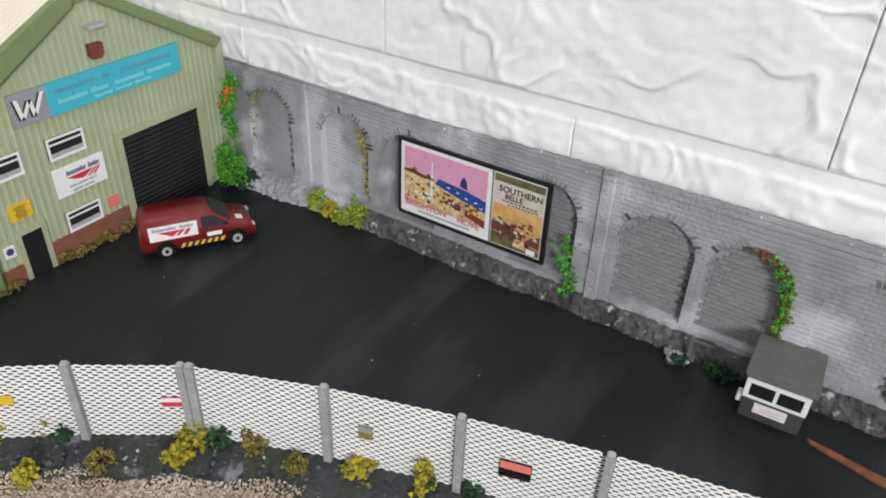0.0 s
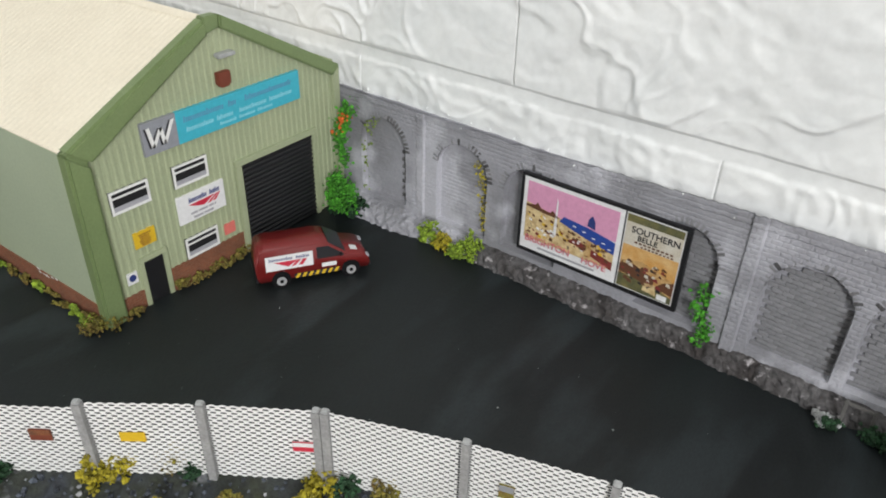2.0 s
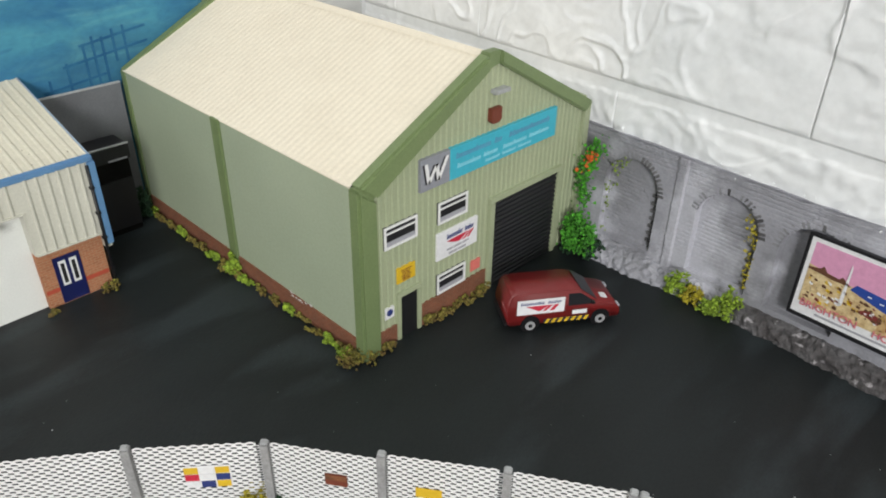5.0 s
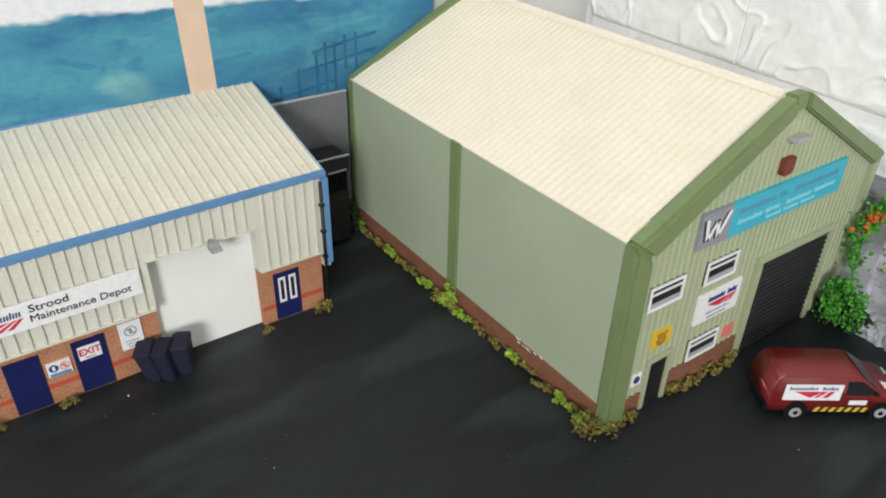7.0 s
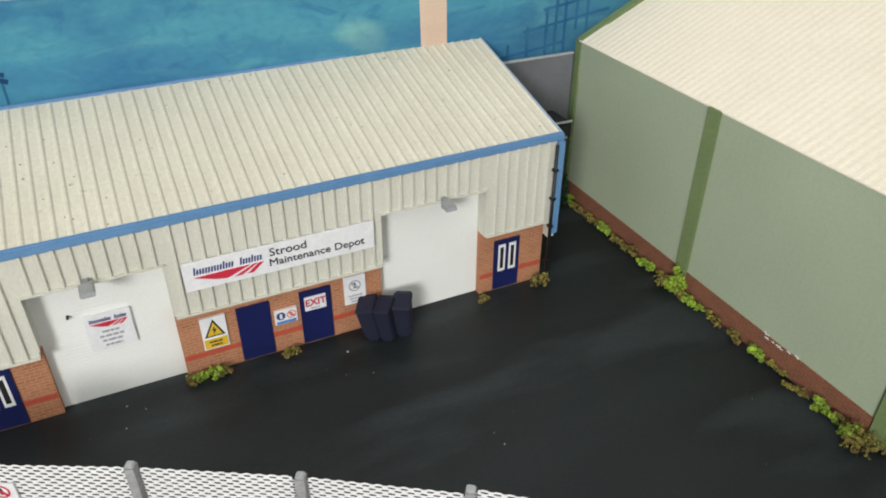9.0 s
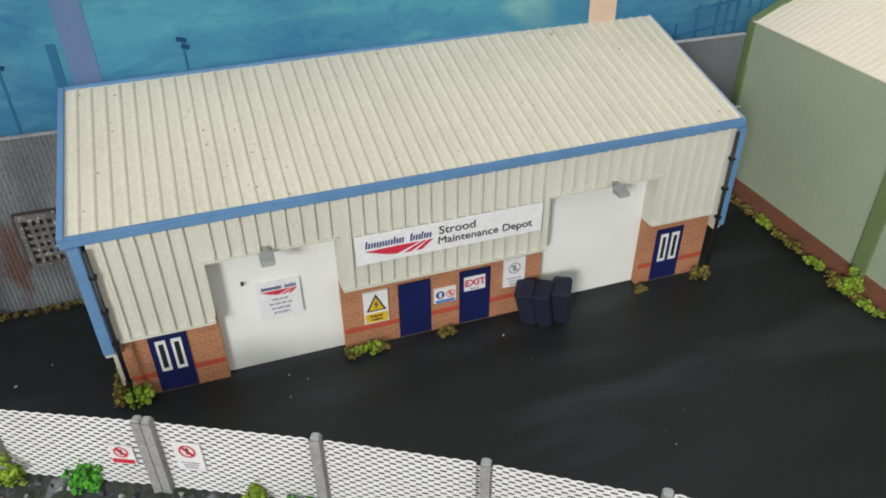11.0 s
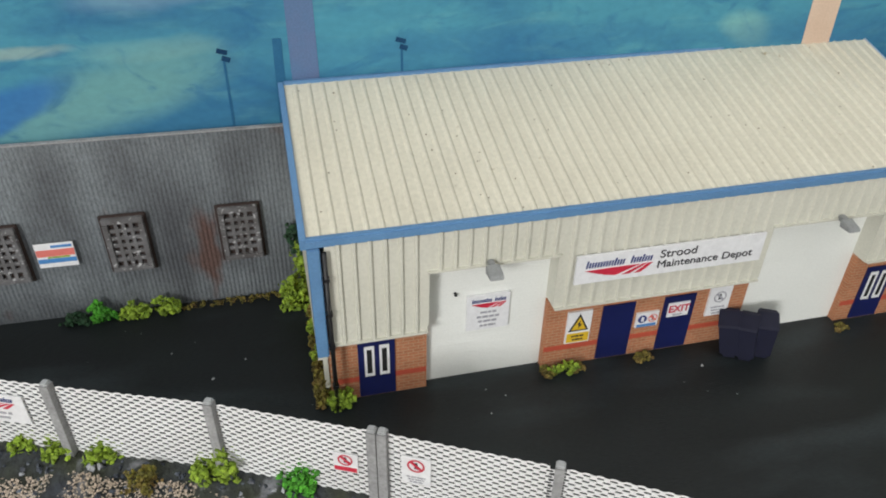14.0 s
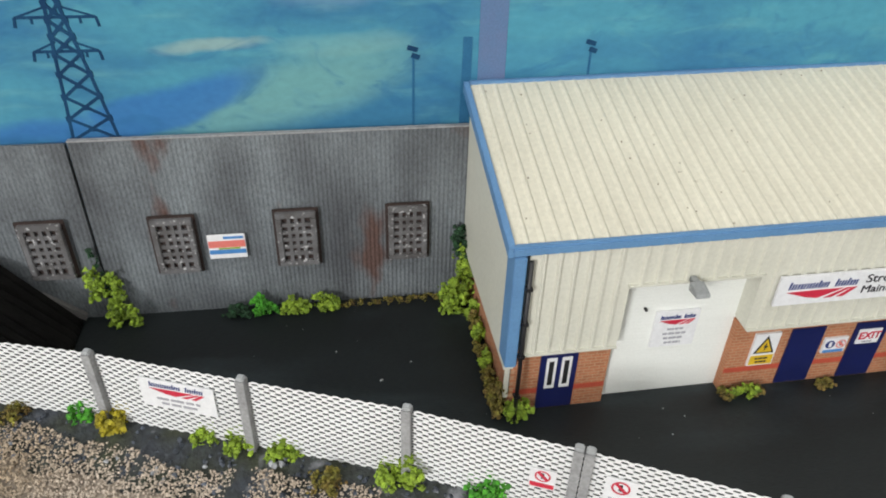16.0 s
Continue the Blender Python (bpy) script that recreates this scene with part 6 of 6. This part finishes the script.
# along the corrugated wall and the depot
for i, (y, r, h, m_, l_) in enumerate(((-22.6, 0.5, 0.35, LEAF_DARK, "dark green weed at the corrugated wall"), (-21.6, 0.5, 0.75, LEAF, GREEN_L), (-20.5, 0.55, 0.65, LEAF_LIME, LIME_L), (-19.3, 0.55, 0.75, LEAF_LIME, LIME_L))):
    clump((-45.45, y, 0), 0.32, h, m_, l_, 90, 60 + i, r)
for i in range(9):
    clump((-45.6, -18.6 + i * 0.5, 0), 0.2, 0.25, LEAF_OLIVE, OLIVE_L, 30, 70 + i, 0.35, grain=0.07)
clump((-45.3, -14.15, 0), 0.45, 2.7, LEAF_LIME, "lime foam bush in the corner by the depot", 190, 80, 0.5, "bush", "bushes")
clump((-45.0, -14.5, 0), 0.6, 1.5, LEAF_LIME, "lime foam bush in the corner by the depot", 150, 81, 0.6, "bush", "bushes")
clump((-45.5, -14.2, 2.2), 0.3, 1.6, LEAF_DARK, "dark green ivy up the corner", 70, 82, 0.3, "climbing_plant", "climbing plants")
for i in range(8):
    clump((-44.2 + i * 0.62, -13.85, 0), 0.35, 0.9 if i < 3 else 0.55, (LEAF_LIME, LEAF_OLIVE)[i % 2 if i < 5 else 1], OLIVE_L, 70, 90 + i, 0.25)
clump((-39.6, -13.75, 0), 0.6, 1.3, LEAF_OLIVE, OLIVE_L, 120, 99, 0.35)
clump((-39.1, -13.3, 0), 0.45, 0.8, LEAF_LIME, LIME_L, 90, 100, 0.5)
vine([(-45.65, -27.0, 0.1), (-45.7, -26.7, 1.0), (-45.75, -27.2, 2.0), (-45.75, -27.3, 3.3)], 0.0, LEAF_DARK, "dark ivy on the corrugated wall", 40, 101, 0.1)
clump((-45.4, -26.6, 0), 0.35, 1.35, LEAF_LIME, LIME_L, 130, 102, 0.6)
clump((-45.55, -27.15, 1.2), 0.3, 1.5, LEAF_LIME, "lime foam climber on the corrugated wall", 120, 103, 0.6, "climbing_plant", "climbing plants")
for i, (x, y, r, h, m_) in enumerate(((-39.25, -5.35, 0.6, 0.4, LEAF_LIME), (-39.3, -5.9, 0.35, 0.3, LEAF_OLIVE), (-39.3, -2.3, 0.4, 0.2, LEAF_OLIVE), (-39.35, 8.75, 0.45, 0.6, LEAF_OLIVE), (-39.4, 6.0, 0.3, 0.2, LEAF_OLIVE), (-39.2, -4.9, 0.3, 0.25, LEAF_OLIVE))):
    clump((x, y, 0), 0.25, h, m_, OLIVE_L if m_ == LEAF_OLIVE else LIME_L, 60, 110 + i, r)
# along the fence foot
for i, (x, y, r, h, m_, l_) in enumerate((
        (-13.4, 13.3, 0.75, 0.9, LEAF_YELLOW, YEL_L), (-12.6, 13.7, 0.5, 0.7, LEAF_DARK, DARK_L), (-16.9, 9.2, 0.45, 0.6, LEAF_YELLOW, YEL_L), (-13.2, 12.4, 0.45, 0.6, LEAF_YELLOW, YEL_L),
        (-7.7, 15.4, 0.55, 0.5, LEAF_YELLOW, YEL_L), (-5.5, 16.0, 0.5, 1.1, LEAF_YELLOW, YEL_L), (-5.6, 16.3, 0.45, 0.9, LEAF_DARK, DARK_L), (-4.1, 16.9, 0.6, 0.8, LEAF_DARK, DARK_L),
        (-17.5, 11.3, 0.6, 0.9, LEAF_DARK, DARK_L), (-18.1, 10.9, 0.5, 1.2, LEAF_OLIVE, "dry olive weed on the verge"), (-19.3, 9.6, 0.5, 0.9, LEAF_YELLOW, YEL_L), (-11.4, 14.3, 0.5, 0.9, LEAF_OLIVE, "dry olive weed on the verge"),
        (-40.4, -26.0, 0.45, 0.85, LEAF_YELLOW, YEL_L), (-41.0, -27.1, 0.4, 0.5, LEAF, GREEN_L), (-39.5, -23.2, 0.4, 0.5, LEAF_LIME, LIME_L), (-39.1, -22.0, 0.45, 0.5, LEAF_LIME, LIME_L),
        (-38.7, -20.7, 0.5, 0.45, LEAF_LIME, LIME_L), (-37.1, -16.9, 0.45, 1.1, LEAF_LIME, LIME_L), (-37.3, -17.5, 0.5, 0.5, LEAF_LIME, LIME_L), (-36.4, -14.8, 0.6, 0.9, LEAF, GREEN_L),
        (-37.3, -19.4, 0.5, 0.4, LEAF_OLIVE, "dry olive weed on the verge"), (-41.3, -29.4, 0.6, 0.4, LEAF_OLIVE, "dry olive weed on the verge"), (-23.5, 6.6, 0.5, 1.0, LEAF_YELLOW, YEL_L), (-22.7, 7.1, 0.6, 0.7, LEAF_DARK, DARK_L),
        (-19.8, 8.9, 0.5, 1.1, LEAF_YELLOW, YEL_L), (-25.8, 3.4, 0.6, 0.8, LEAF_DARK, DARK_L), (-25.6, 3.5, 0.35, 0.9, LEAF_YELLOW, YEL_L), (-30.9, -4.3, 0.4, 0.6, LEAF_LIME, LIME_L), (-28.0, 0.5, 0.45, 0.6, LEAF_OLIVE, "dry olive weed on the verge"),
        (-33.8, -10.0, 0.4, 0.7, LEAF_LIME, LIME_L), (-33.1, -8.7, 0.4, 0.5, LEAF, GREEN_L), (-9.6, 14.3, 0.5, 0.4, LEAF_OLIVE, "dry olive weed on the verge"), (-15.3, 10.9, 0.5, 0.4, LEAF_OLIVE, "dry olive weed on the verge"))):
    clump((x, y, -0.15), r, h + 0.15, m_, l_, int(70 + 110 * r), 130 + i)

# ---- loose stones ----
def scatter_stones():
    rng = np.random.default_rng(5)
    n = len(FENCE) - 1

    def strip(count, d0, d1, size, z, ragged=False):
        cs, ss = [], []
        for _ in range(count):
            s, d = rng.uniform(0, n), rng.uniform(d0, d1)
            i = min(int(s), n - 1)
            o = fence_out(i) * (1 - (s - i)) + fence_out(i + 1) * (s - i)
            x, y = fence_point(s)
            edge = 1.5 - 0.65 * min(1.0, max(0.0, (9.5 - s) / 3)) + 0.2 * math.sin(s * 3.1) + 0.15 * math.sin(s * 7.7)
            if ragged and d < edge:
                continue
            cs.append((x + o.x * d, y + o.y * d, z(d) + rng.uniform(-0.03, 0.05)))
            ss.append(rng.uniform(0.5, 1.2) * size)
        return np.array(cs), np.array(ss)

    c, s = strip(115000, 0.5, 6.8, 0.052, lambda d: max(-0.27, 0.07 - 0.2 * d), True)
    v, f = chunks(rng, c, s, 0.0, OCTA)
    me = mesh_from("ballast", v, f, BALLAST, (-30, 0, -0.5))
    ob = new("ballast", me)
    ob.location = (-0.3, 0, -0.005)
    tagged(ob, "tan and pinkish crushed stone ballast in front of the fence", "ballast", kind="stuff")
    us = np.sort(rng.uniform(-27, 13, 52)) + 0.8 * np.sin(np.arange(52) * 1.7)
    c = np.array([wx(u, 0.03 + rng.uniform(-0.08, 0.06), 6.96 + abs(rng.normal()) * 0.06 - (rng.uniform(0, 0.5) if i % 9 == 0 else 0)) for i, u in enumerate(us)])
    v, f = chunks(rng, c, rng.uniform(0.02, 0.07, 52) * rng.uniform(0.5, 1.4, 52), 0.0)
    ob = new("paint_dabs", mesh_from("paint_dabs", v, f, WHITE_WALL, wx(-7, 0, 6.9)))
    ob.location = [q * CM for q in wx(-7, 0, 6.9)]
    tagged(ob, "white paint dabs along the brick wall top", "paint", kind="stuff")
    c, s = strip(1300, 0.1, 1.75, 0.1, lambda d: 0.03 - 0.2 * d)
    v, f = chunks(rng, c, s, 0.0)
    me = mesh_from("verge_stones", v, f, VERGE_STONE, (-30, 0, 0))
    ob = new("verge_stones", me)
    ob.location = (-0.3, 0, 0)
    tagged(ob, "loose grey stones and grit on the verge", "stones", kind="stuff")
    spots = [(-22.0, 19.6), (-10.6, 20.2), (-6.5, 21.8), (-39.0, -8.3), (-37.9, -8.4), (-38.6, -7.7), (-41.4, -17.5), (-38.6, -0.3), (-32.0, 3.0), (-43.0, -19.0), (-42.2, -16.4)]
    for _ in range(50):
        s, d = rng.uniform(2, n - 2), rng.uniform(0.8, 9)
        i = int(s)
        x, y = fence_point(s)
        o = fence_out(i)
        spots.append((x - o.x * d, y - o.y * d))
    v, f = chunks(rng, np.array([(x, y, 0.012) for x, y in spots]), np.array([0.05] * 11 + [0.016] * 50) * rng.uniform(0.6, 1.1, 61), 0.0)
    ob = new("grit_specks", mesh_from("grit_specks", v, f, FLOOD_GREY))
    tagged(ob, "tiny pale grit specks lying on asphalt", "grit", kind="stuff")


scatter_stones()
sgn = thing("stripe_sign", "white sign with red and blue stripes on corrugated iron", "sign", (-45.82, -22.65, 2.95), 0, local=True)
part("plate", box(0, 0.05, -0.66, 0.66, -0.5, 0.52, 0.01), PAPER, sgn)
part("red_stripe", flat_x(-0.64, 0.64, -0.02, 0.26, 0.065), PINK_RED, sgn)
part("blue_stripe", flat_x(-0.64, 0.64, -0.3, -0.12, 0.065), MID_BLUE, sgn)
part("blue_stripe", flat_x(-0.1, 0.6, 0.34, 0.44, 0.065), MID_BLUE, sgn)
part("pale_stripe", flat_x(-0.3, 0.45, -0.1, -0.04, 0.065), LEAF_LIME, sgn)
